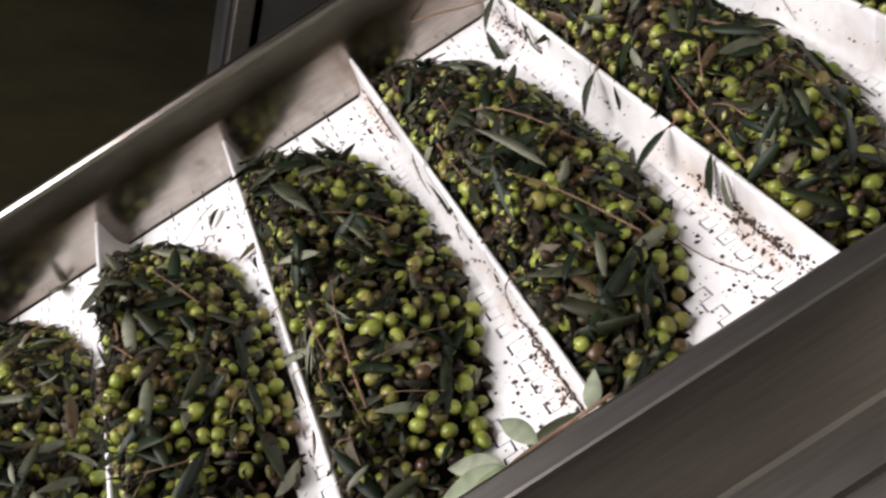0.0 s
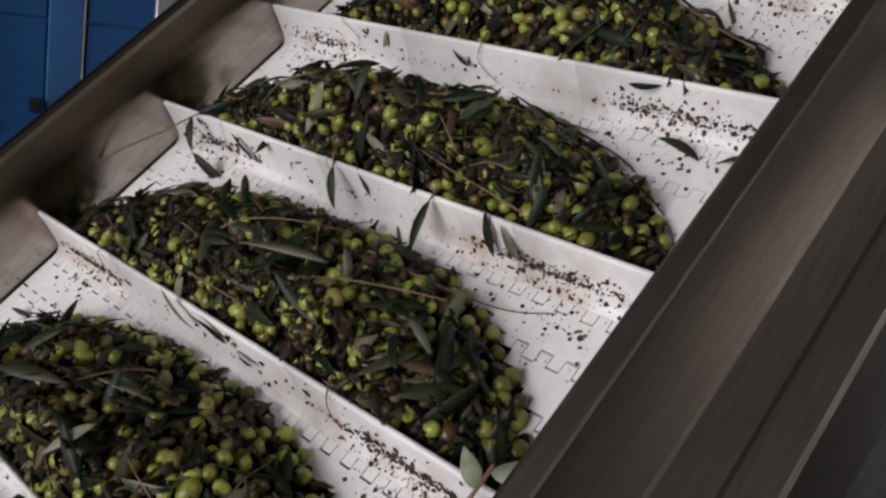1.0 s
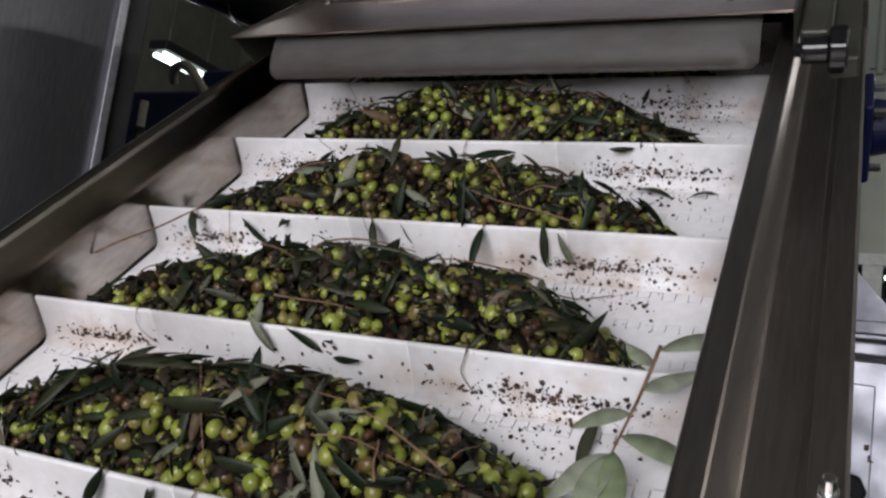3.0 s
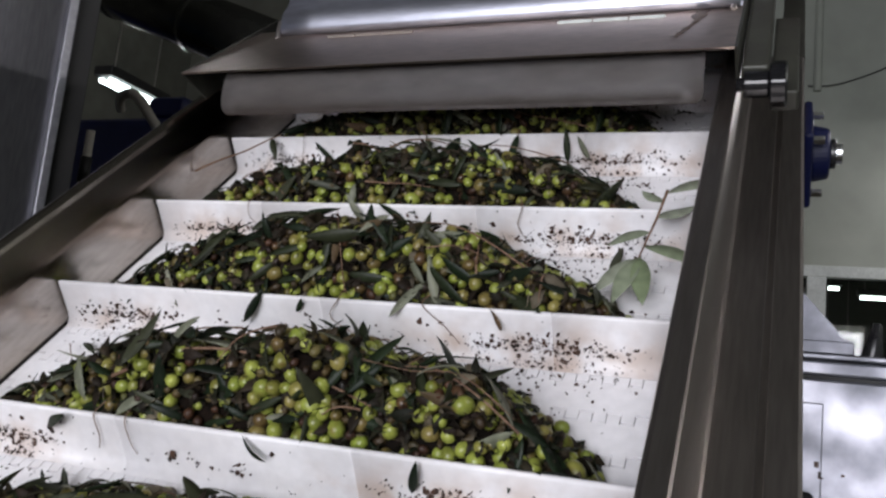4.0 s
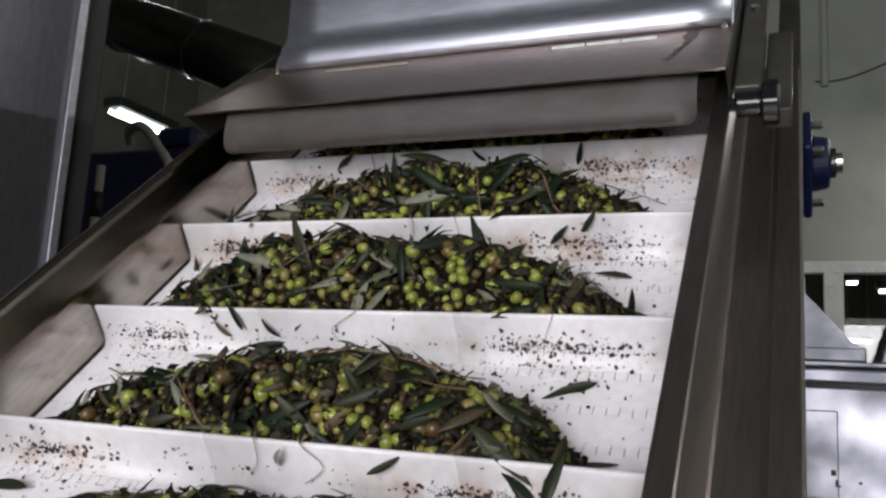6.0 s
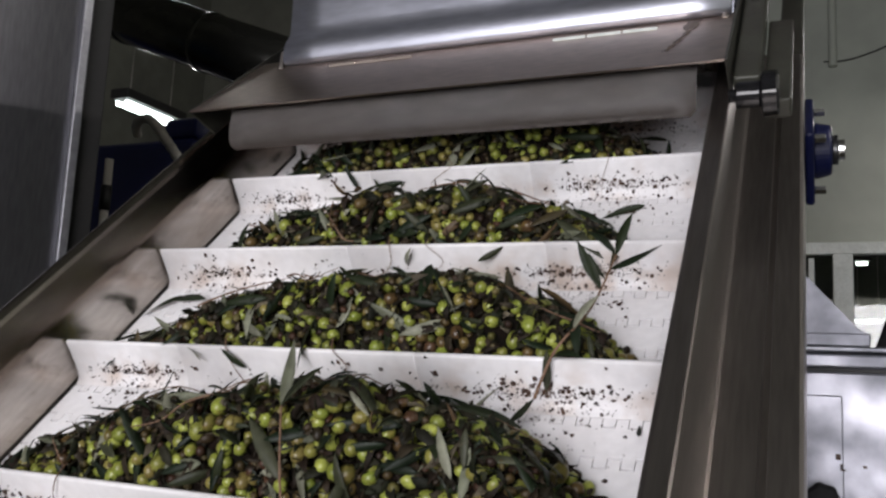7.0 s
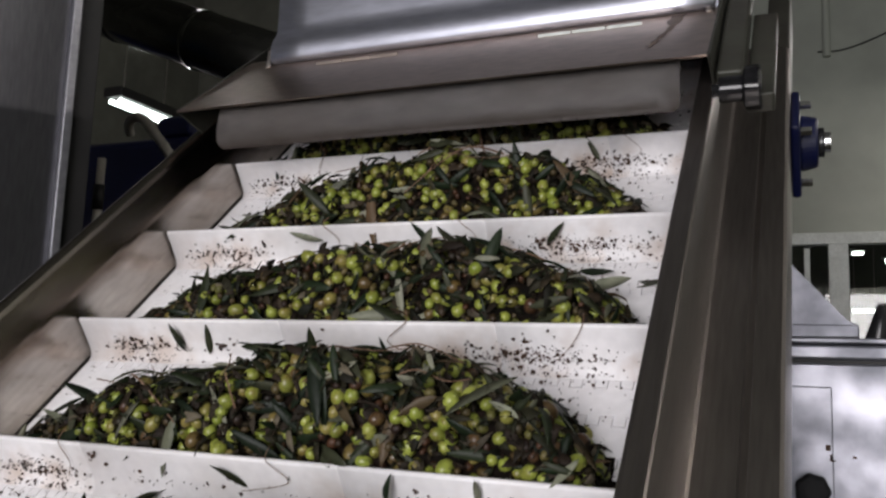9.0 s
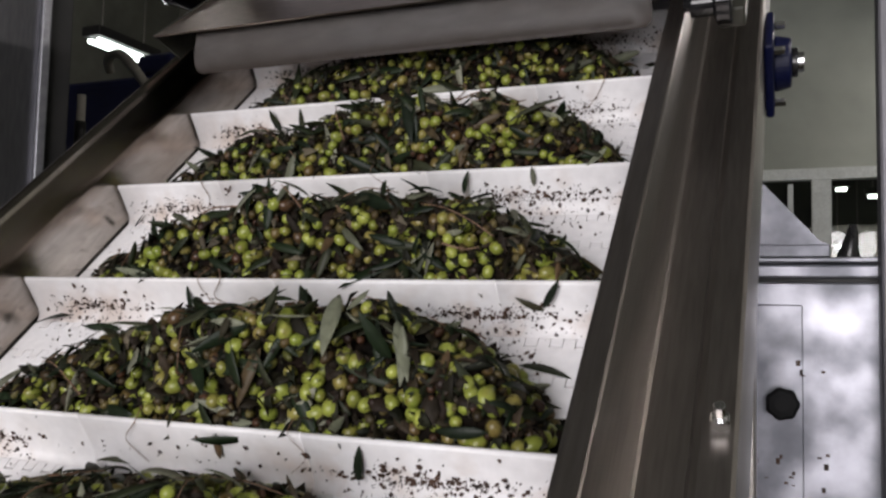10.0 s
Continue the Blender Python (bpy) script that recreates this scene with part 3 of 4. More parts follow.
# ---- the machine behind ----
def kneader():
    ob = thing("kneading_machine", "cloudy stainless steel olive kneading machine with a lid", "machine")
    x0, x1, y0, y1 = 0.30, 1.02, 1.90, 2.75
    part("body", block(x0, x1, y0, y1, 0.12, 1.545, 0.006), CLOUDY_STEEL, ob)
    part("lid", block(x0 - 0.008, x1 + 0.008, y0 - 0.010, y1, 1.549, 1.575, 0.005), CLOUDY_STEEL, ob)
    part("lid_rim", block(x0 - 0.014, x1 + 0.014, y0 - 0.016, y1, 1.577, 1.587, 0.003), CLOUDY_STEEL, ob)
    part("access_panel", block(0.62, 0.886, y0 - 0.006, y0 - 0.001, 0.85, 1.502, 0.0022), CLOUDY_STEEL, ob)
    part("seal", block(x0, x1, y0 - 0.004, y0 + 0.01, 1.543, 1.551), RUBBER, ob)
    # three-sided chute on the lid
    bm = bmesh.new()
    pts = [(0.50, 1.587), (0.93, 1.587), (0.93, 1.611), (0.915, 1.617), (0.62, 1.95), (0.50, 1.95)]
    a = [bm.verts.new((p, y0 + 0.002, q)) for p, q in pts]
    b = [bm.verts.new((p, y0 + 0.10, q)) for p, q in pts]
    for i in range(6):
        bm.faces.new((a[i], a[(i + 1) % 6], b[(i + 1) % 6], b[i]))
    bm.faces.new(a[::-1])
    bm.faces.new(b)
    part("chute", bm, CLOUDY_STEEL, ob)
    part("chute_rim", block(0.50, 0.932, y0 - 0.003, y0 + 0.103, 1.588, 1.610, 0.002), CLOUDY_STEEL, ob)
    k = hold("knob", None, ob, "black lobed knob")
    part("hub", rod((0.852, y0 - 0.006, 1.329), (0.852, y0 - 0.03, 1.329), 0.012, 16), BLACK, k)
    bm = bmesh.new()
    n, rings = 40, []
    for y, s in ((y0 - 0.03, 0.9), (y0 - 0.034, 1.0), (y0 - 0.046, 1.0), (y0 - 0.052, 0.8), (y0 - 0.054, 0.45)):
        rings.append([bm.verts.new((0.852 + s * r * math.cos(t), y, 1.329 + s * r * math.sin(t))) for t, r in [(2 * math.pi * i / n, 0.0275 + 0.0014 * math.cos(7 * 2 * math.pi * i / n)) for i in range(n)]])
    for a, b in zip(rings, rings[1:]):
        for i in range(n):
            bm.faces.new((a[i], a[(i + 1) % n], b[(i + 1) % n], b[i]))
    bm.faces.new(rings[-1])
    bm.faces.new(rings[0][::-1])
    bmesh.ops.recalc_face_normals(bm, faces=bm.faces)
    part("grip", bm, MATT_BLACK, k)
    for x in (x0 + 0.06, x1 - 0.06):
        for y in (y0 + 0.06, y1 - 0.06):
            part("foot", rod((x, y, 0), (x, y, 0.13), 0.03, 16), STEEL, ob)
    rng = random.Random(4)
    for i in range(16):
        x, z = (0.89 + rng.uniform(-0.02, 0.04), 1.40 + rng.uniform(-0.03, 0.03)) if i < 4 else (rng.uniform(0.80, 0.93), 1.20 + rng.uniform(-0.03, 0.05))
        part("smear", block(x, x + rng.uniform(0.003, 0.008), y0 - 0.0075, y0 - 0.0062, z, z + rng.uniform(0.001, 0.012)), FLECK, ob, "dark splash mark", m=None)
    black = thing("cast_bracket", "black cast bracket on the machine lid", "bracket")
    part("arm", rod((0.965, 1.99, 1.587), (0.975, 1.99, 1.655), 0.02, 14, 0.003, 0.008), BLACK, black, smooth=True)
    post = thing("steel_post", "bright square steel post beside the machine", "post")
    part("shaft", block(1.005, 1.06, 1.82, 1.875, 0, 3.0, 0.006), TANK_STEEL, post)
    part("base_plate", block(0.96, 1.10, 1.78, 1.92, 0, 0.01, 0.002), TANK_STEEL, post)


kneader()


# ---- left of the conveyor ----
def tank():
    ob = thing("steel_tank", "tall brushed stainless tank with a bright folded edge", "tank")
    a, b = Vector((-1.12, 1.36)), Vector((-0.90, 1.83))
    d = (b - a).normalized()
    turn = math.degrees(math.atan2(d.y, d.x))
    m = pose(a.x, a.y, 0, 0, 0, turn)
    ln = (b - a).length
    bm = bmesh.new()
    rings = []
    for z in (0.25, 3.3):
        r = []
        for i in range(33):
            t = i / 32
            r.append(bm.verts.new((ln * t, -0.05 * math.sin(math.pi * t), z)))
        r += [bm.verts.new((ln, 0.7, z)), bm.verts.new((0, 0.7, z))]
        rings.append(r)
    k = len(rings[0])
    for i in range(k):
        bm.faces.new((rings[0][i], rings[0][(i + 1) % k], rings[1][(i + 1) % k], rings[1][i]))
    bm.faces.new(rings[0][::-1])
    bm.faces.new(rings[1])
    part("shell", bm, TANK_STEEL, ob, m=m, smooth=False)
    part("edge_strip", block(ln - 0.012, ln + 0.012, -0.020, 0.0, 0.25, 3.3, 0.004), EDGE_STEEL, ob, "bright folded edge strip", m=m)
    part("edge_strip", block(-0.10, 0.0, -0.03, -0.005, 0.25, 3.3, 0.006), EDGE_STEEL, ob, "bright folded edge strip", m=m)
    part("flange", block(ln + 0.010, ln + 0.07, 0.0, 0.03, 0.25, 3.3, 0.003), RUBBER, ob, m=m)
    for x in (0.05, ln - 0.05):
        for y in (0.08, 0.62):
            part("leg", rod((x, y, 0), (x, y, 0.26), 0.025, 12), STEEL, ob, m=m)


tank()


def blue_machine():
    # stands behind the conveyor
    ob = thing("blue_machine", "dark blue enamelled machine housing with a hose", "machine")
    part("housing", block(-3.2, -1.42, 2.9, 3.6, 0.0, 2.405, 0.04, 3), NAVY, ob)
    part("cover", block(-1.62, -1.43, 2.93, 3.5, 2.405, 2.50, 0.03, 3), NAVY, ob)
    hose = thing("hose", "grimy white ribbed plastic hose over the blue machine", "hose")
    pts = smooth_line([(-1.428, 2.60, 2.322), (-1.41, 2.57, 2.345), (-1.385, 2.555, 2.360), (-1.345, 2.55, 2.365), (-1.300, 2.55, 2.338), (-1.262, 2.55, 2.295), (-1.175, 2.55, 2.191), (-1.13, 2.56, 2.05), (-1.12, 2.60, 1.7), (-1.12, 2.62, 0.0)], 8)
    part("hose_line", tube(pts, 0.0165, 12), PVC, hose, smooth=True)
    for i in range(24, len(pts), 2):
        d = (pts[min(i + 1, len(pts) - 1)] - pts[i - 1]).normalized()
        part("rib", rod(pts[i] - d * 0.004, pts[i] + d * 0.004, 0.0185, 14), PVC, hose)
    pipe = thing("white_pipe", "upright grimy white pipe with a black clamp", "pipe")
    part("pipe_line", rod((-1.195, 2.25, 0.0), (-1.195, 2.25, 2.13), 0.013, 16), PVC, pipe, smooth=True)
    part("clamp", rod((-1.195, 2.25, 1.965), (-1.195, 2.25, 2.045), 0.017, 16), RUBBER, pipe, smooth=True)


blue_machine()


def duct():
    ob = thing("overhead_duct", "black glossy foil-wrapped overhead duct", "duct")
    a, b = Vector((-3.75, 3.0, 3.74)), Vector((-0.1, 3.0, 2.296))
    part("duct_line", rod(a, b, 0.125, 28), DUCT, ob, smooth=True)
    d = (b - a).normalized()
    for i in range(1, 8):
        c = a + (b - a) * (i / 8)
        part("band", rod(c - d * 0.012, c + d * 0.012, 0.130, 28), DUCT, ob, smooth=True)
    for i in (2, 6):
        c = a + (b - a) * (i / 8)
        part("hanger", rod(c, (c.x, c.y, 6.0), 0.01, 8), STEEL, ob)


duct()


def blue_cabinet():
    ob = thing("blue_cabinet", "blue panelled machine cabinet with pale trim", "cabinet")
    m = pose(-1.7, 0, 0, 0, 0, 90)
    part("carcass", block(0.846, 1.88, 0.0, 0.7, 0.0, 2.4, 0.006), BLUE_PANEL, ob, m=m)
    for a, b in ((0.89, 1.22), (1.345, 1.86)):
        for z0, z1 in ((0.06, 0.70), (0.71, 1.12), (1.13, 1.70), (1.71, 2.36)):
            part("panel", block(a, b, -0.010, -0.001, z0, z1, 0.003), BLUE_PANEL, ob, m=m)
    for a, b in ((0.848, 0.872), (1.226, 1.33)):
        part("trim", block(a, b, -0.016, -0.001, 0.04, 2.38, 0.004), PALE_BLUE, ob, "pale blue upright trim", m=m)
        part("edge", block(b + 0.001, b + 0.005, -0.018, -0.001, 0.04, 2.38, 0.002), PVC, ob, "pale edge strip", m=m)
    part("latch", block(1.175, 1.205, -0.04, -0.010, 0.845, 0.89, 0.008), BLACK, ob, m=m)
    v = hold("valve", None, ob, "small red valve", m=m)
    part("stem", rod((1.051, -0.035, 0.792), (1.051, -0.010, 0.792), 0.007, 12), CHROME, v)
    part("cap", rod((1.051, -0.045, 0.812), (1.051, -0.010, 0.812), 0.008, 12, 0.002), two_tone("red_cap", (0.4, 0.03, 0.02), (0.3, 0.02, 0.02), 20, 0.4), v)
    post = thing("dark_machine_stand", "dark steel machine stand with a pipe", "stand")
    part("column", block(-1.75, -1.6, 0.40, 0.50, 0, 2.2, 0.01), RUBBER, post)
    part("column", block(-1.75, -1.6, 0.74, 0.835, 0, 2.2, 0.01), RUBBER, post)
    part("plate", block(-1.78, -1.60, 0.38, 0.815, 0.05, 1.6, 0.01), RUBBER, post)
    br = thing("steel_bracket", "bent steel bracket standing on the floor", "bracket")
    part("arm", block(-1.32, -1.28, 0.345, 0.40, 0, 1.2, 0.006), STEEL, br)


blue_cabinet()


def cable():
    ob = thing("wall_cable", "thin black cable sagging along the wall", "cable")
    pts = smooth_line([(0.95, 7.385, 4.10), (1.15, 7.38, 4.10), (1.45, 7.38, 4.20), (1.8, 7.385, 4.38)], 8)
    part("cable_line", tube(pts, 0.006, 8), RUBBER, ob)
    part("conduit", rod((1.02, 7.37, 4.05), (1.02, 7.37, 6.0), 0.03, 12), WALL, ob)


cable()


# ---- belt: links that run round both drums, with a flight on every fourth ----
def loop_pose(s):
    """Pose in the conveyor's space after s metres round the loop, from the tail's top."""
    s %= LOOP
    zc = -DRUM
    if s < RUN:
        return Matrix.Translation((0, V_TAIL + s, 0))
    s -= RUN
    arc = math.pi * DRUM
    if s < arc:
        a = s / DRUM
        return Matrix.Translation((0, V_HEAD + DRUM * math.sin(a), zc + DRUM * math.cos(a))) @ Matrix.Rotation(-a, 4, "X")
    s -= arc
    if s < RUN:
        return Matrix.Translation((0, V_HEAD - s, zc - DRUM)) @ Matrix.Rotation(math.pi, 4, "X")
    a = (s - RUN) / DRUM
    return Matrix.Translation((0, V_TAIL - DRUM * math.sin(a), zc - DRUM * math.cos(a))) @ Matrix.Rotation(math.pi - a, 4, "X")


def link_mesh():
    """A belt link: plate with interlocking fingers along both hinge edges."""
    n = 58
    w = BELT_W / n
    gap, amp, th = 0.0010, 0.0060, 0.011
    half = LINK / 2
    top, bot = [], []
    e, ev = gap / 2, 0.0011
    for i in range(n):
        out = e if i % 2 == 0 else -e
        a, b = (i * w + out if i else 0.0), ((i + 1) * w - out if i < n - 1 else BELT_W)
        s = amp if i % 2 == 0 else -amp
        top += [(a, half + s - ev), (b, half + s - ev)]
        a, b = (i * w - out if i else 0.0), ((i + 1) * w + out if i < n - 1 else BELT_W)
        bot += [(a, -half + s + ev), (b, -half + s + ev)]
    verts, faces = [], []
    m = len(top)
    for x, y in top:
        verts.append((x, y, 0))
    for x, y in bot:
        verts.append((x, y, 0))
    for x, y in top:
        verts.append((x, y, -th))
    for x, y in bot:
        verts.append((x, y, -th))
    for i in range(0, m - 1):
        faces.append((i, i + 1, m + i + 1, m + i))
        faces.append((2 * m + i, 3 * m + i, 3 * m + i + 1, 2 * m + i + 1))
        faces.append((i, 2 * m + i, 2 * m + i + 1, i + 1))
        faces.append((m + i, m + i + 1, 3 * m + i + 1, 3 * m + i))
    faces.append((0, m, 3 * m, 2 * m))
    faces.append((m - 1, 3 * m - 1, 4 * m - 1, 2 * m - 1))
    return mesh("belt_link", verts, faces, BELT)


def flight_mesh(u0, u1):
    """A flight segment: upright blade with a filleted foot and a rounded tip."""
    prof = [(-0.020, 0.0004), (-0.0150, 0.0022), (-0.0110, 0.0060), (-0.0085, 0.013), (-0.0040, 0.040), (-0.0030, 0.0515), (-0.0022, 0.0540), (0.0, 0.0550), (0.0022, 0.0540), (0.0030, 0.0515), (0.0030, 0.02), (0.0060, 0.008), (0.012, 0.0004)]
    k = len(prof)
    verts = [(u, v, n) for u in (u0, u1) for v, n in prof]
    faces = [(i, i + 1, k + i + 1, k + i) for i in range(k - 1)] + [tuple(range(k)), tuple(range(2 * k - 1, k - 1, -1))]
    me = mesh("flight", verts, faces, FLIGHT, True)
    return me


def fleck_mesh(seed):
    """Dark crumbs on the foot of a flight and on the belt below it."""
    rng = random.Random(seed)
    verts, faces = [], []

    def chip(c, ax, ay, r):
        k = rng.choice((3, 4, 5))
        a0, b = len(verts), rng.uniform(0, 6.3)
        st = rng.uniform(0.35, 1.0)
        ca, sa = math.cos(b), math.sin(b)
        nz = ax.cross(ay) * rng.uniform(0.0006, 0.0016)
        low, high = [], []
        for i in range(k):
            t = 2 * math.pi * i / k
            x, y = r * math.cos(t) * rng.uniform(0.6, 1.2), r * st * math.sin(t)
            p = c + ax * (x * ca - y * sa) + ay * (x * sa + y * ca)
            low.append(p)
            high.append(p + nz)
        verts.extend(low + high)
        faces.append(tuple(range(a0 + k, a0 + 2 * k)))
        for i in range(k):
            j = (i + 1) % k
            faces.append((a0 + i, a0 + j, a0 + k + j, a0 + k + i))

    U, V = Vector((1, 0, 0)), Vector((0, 1, 0))
    face = Vector((0, 0.12, 0.99)).normalized()
    for i in range(820):
        if rng.random() < 0.58:
            u = rng.gauss(0.600, 0.042)
        elif rng.random() < 0.68:
            u = rng.gauss(0.095, 0.035)
        else:
            u = rng.uniform(0.02, 0.70)
        if not 0.01 < u < 0.71:
            continue
        r = 0.0006 + 0.0027 * rng.random() ** 3.6
        h = abs(rng.gauss(0, 0.008))
        if rng.random() < 0.60:
            nn = min(0.05, 0.013 + h)
            chip(Vector((u, -0.0088 + (nn - 0.013) * 0.16, nn)), U, face, r)
        elif rng.random() < 0.6:
            t = rng.random()
            chip(Vector((u, -0.0185 + 0.0098 * t, 0.0012 + 0.0120 * t * t)), U, Vector((0, 1 - 0.6 * t, 0.2 + 0.8 * t)).normalized(), r)
        else:
            chip(Vector((u, -0.024 - abs(rng.gauss(0, 0.03)), 0.0008)), U, V, r)
    for i in range(9):
        nn = rng.uniform(0.014, 0.042)
        c = Vector((rng.uniform(0.06, 0.66), -0.0090 + (nn - 0.013) * 0.16, nn))
        for q in range(rng.choice((1, 2, 4))):
            chip(c + Vector((rng.gauss(0, 0.004), 0, rng.gauss(0, 0.003))), U, face, rng.uniform(0.0015, 0.004))
    for i in range(26):
        chip(Vector((rng.uniform(0.02, 0.70), -rng.uniform(0.02, 0.17), 0.0008)), U, V, rng.uniform(0.001, 0.0035))
    return mesh("flecks", verts, faces, FLECK)


belt = thing("conveyor_belt", "white modular plastic belt with upright flights, stained by olives", "belt", SLOPE)
LINK_ME = link_mesh()
CUTS = [(0.245, 0.49), (0.36, 0.61), (0.17, 0.47), (0.30, 0.56)]
FLIGHT_ME = []
for c in CUTS:
    edges = [0.0, *c, BELT_W]
    FLIGHT_ME.append([flight_mesh(a + (0.0005 if a else 0), b - (0.0005 if b < BELT_W else 0)) for a, b in zip(edges, edges[1:])])
FLECK_ME = [fleck_mesh(20 + i) for i in range(6)]
links = []
S0 = -V_TAIL  # loop length at which v is zero
for j in range(LINKS):
    ob = hold("belt_link", LINK_ME, belt)
    links.append((ob, S0 + j * LINK))
    if j % 4 == 0:
        for me in FLIGHT_ME[(j // 4) % 4]:
            hold("flight", me, ob, "upright white flight blade with brown stains")
        hold("crumb_mass", FLECK_ME[(j // 4 * 5) % 6], ob, "dark plant crumbs")["kind"] = "stuff"


# ---- olives with leaves, one heap above each flight ----
def olive_mesh(length, width, nu=12, nv=8):
    verts, faces = [(0, 0, length / 2)], []
    for j in range(1, nv):
        t = math.pi * j / nv
        r = width / 2 * math.sin(t) ** 0.92
        for i in range(nu):
            a = 2 * math.pi * i / nu
            verts.append((r * math.cos(a), r * math.sin(a), length / 2 * math.cos(t)))
    verts.append((0, 0, -length / 2))
    last = len(verts) - 1
    for i in range(nu):
        faces.append((0, 1 + i, 1 + (i + 1) % nu))
        faces.append((last, last - nu + (i + 1) % nu, last - nu + i))
    for j in range(nv - 2):
        for i in range(nu):
            a = 1 + j * nu
            faces.append((a + i, a + nu + i, a + nu + (i + 1) % nu, a + (i + 1) % nu))
    return verts, faces


def leaf_mesh(length, width, curl, fold, twist=0.0, k=8):
    """A narrow olive leaf with a keel, bent along its length."""
    verts, faces = [], []
    for i in range(k + 1):
        t = i / k
        w = width / 2 * max(0.03, math.sin(math.pi * t ** 0.85) ** 0.8)
        y, z = length * (t - 0.5), curl * length * (1 - (2 * t - 1) ** 2)
        ca, sa = math.cos(twist * (t - 0.5)), math.sin(twist * (t - 0.5))
        for s in (-1, 0, 1):
            x, h = s * w, fold * w * abs(s)
            verts.append((x * ca - h * sa, y, z + x * sa + h * ca))
    for i in range(k):
        a = 3 * i
        faces += [(a, a + 1, a + 4, a + 3), (a + 1, a + 2, a + 5, a + 4)]
    n = len(verts)
    verts += [(x, y, z - 0.0004) for x, y, z in verts]
    faces += [tuple(n + i for i in reversed(f)) for f in faces]
    rim = [3 * i for i in range(k + 1)] + [3 * k + 1, 3 * k + 2] + [3 * i + 2 for i in range(k - 1, -1, -1)] + [1]
    for a, b in zip(rim, rim[1:] + rim[:1]):
        faces.append((a, b, n + b, n + a))
    return verts, faces


OLIVES = [olive_mesh(a, b) for a, b in ((0.0185, 0.0150), (0.0170, 0.0148), (0.0200, 0.0160), (0.0150, 0.0130))]
LEAVES = [leaf_mesh(*a) for a in ((0.052, 0.011, 0.05, 0.25), (0.060, 0.012, -0.06, 0.3, 0.6), (0.044, 0.0095, 0.09, 0.4), (0.070, 0.0135, 0.04, 0.2, -0.5), (0.036, 0.009, -0.1, 0.35, 0.8))]
BITS = [leaf_mesh(*a, k=3) for a in ((0.030, 0.011, 0.15, 0.5, 1.2), (0.024, 0.012, -0.12, 0.3, -0.9), (0.036, 0.009, 0.1, 0.6, 0.7), (0.020, 0.010, 0.2, 0.2, 0.0))]
DRIED = [olive_mesh(a, b, 7, 5) for a, b in ((0.0165, 0.0135), (0.0145, 0.0125), (0.018, 0.0105), (0.013, 0.012))]
LIGHT_OLIVES = [olive_mesh(a, b, 10, 6) for a, b in ((0.0185, 0.0150), (0.0170, 0.0148), (0.0200, 0.0160), (0.0150, 0.0130))]
OLIVE_ME = [mesh("olive", *o, OLIVE, True) for o in OLIVES]
LEAF_ME = [mesh("leaf", *o, LEAF, True) for o in LEAVES]


class Joined:
    def __init__(self):
        self.v, self.f = [], []

    def add(self, shape, m):
        k = len(self.v)
        self.v += [tuple(m @ Vector(p)) for p in shape[0]]
        self.f += [tuple(k + i for i in f) for f in shape[1]]

    def data(self, name, material):
        me = bpy.data.meshes.new(name)
        me.from_pydata(self.v, [], self.f)
        me.materials.append(material)
        me.shade_smooth()
        return me


def heap_height(u, v, form, seed):
    """Height of a heap above the belt; v from the flight upwards. form: its two ends and crest across the belt, and its height."""
    lo, top_u, hi, tall = form
    if not lo < u < hi or v < 0:
        return 0.0
    x = (top_u - u) / (top_u - lo) if u < top_u else (u - top_u) / (hi - top_u)
    reach = (0.125 + 0.40 * tall) * (1 - x ** 2.4) ** 0.6
    if reach < 0.004 or v > reach:
        return 0.0
    y = v / reach
    crest = tall * (1 - x ** (1.75 if u < top_u else 2.5)) + 0.012
    h = min(crest * (1 - y ** 2.0) ** 0.8, 0.049 + 1.3 * v)
    return h * (1 + 0.24 * noise.noise(Vector((u * 13, v * 13, seed * 7.1))) + 0.10 * noise.noise(Vector((u * 38, v * 38, seed * 3.3))))


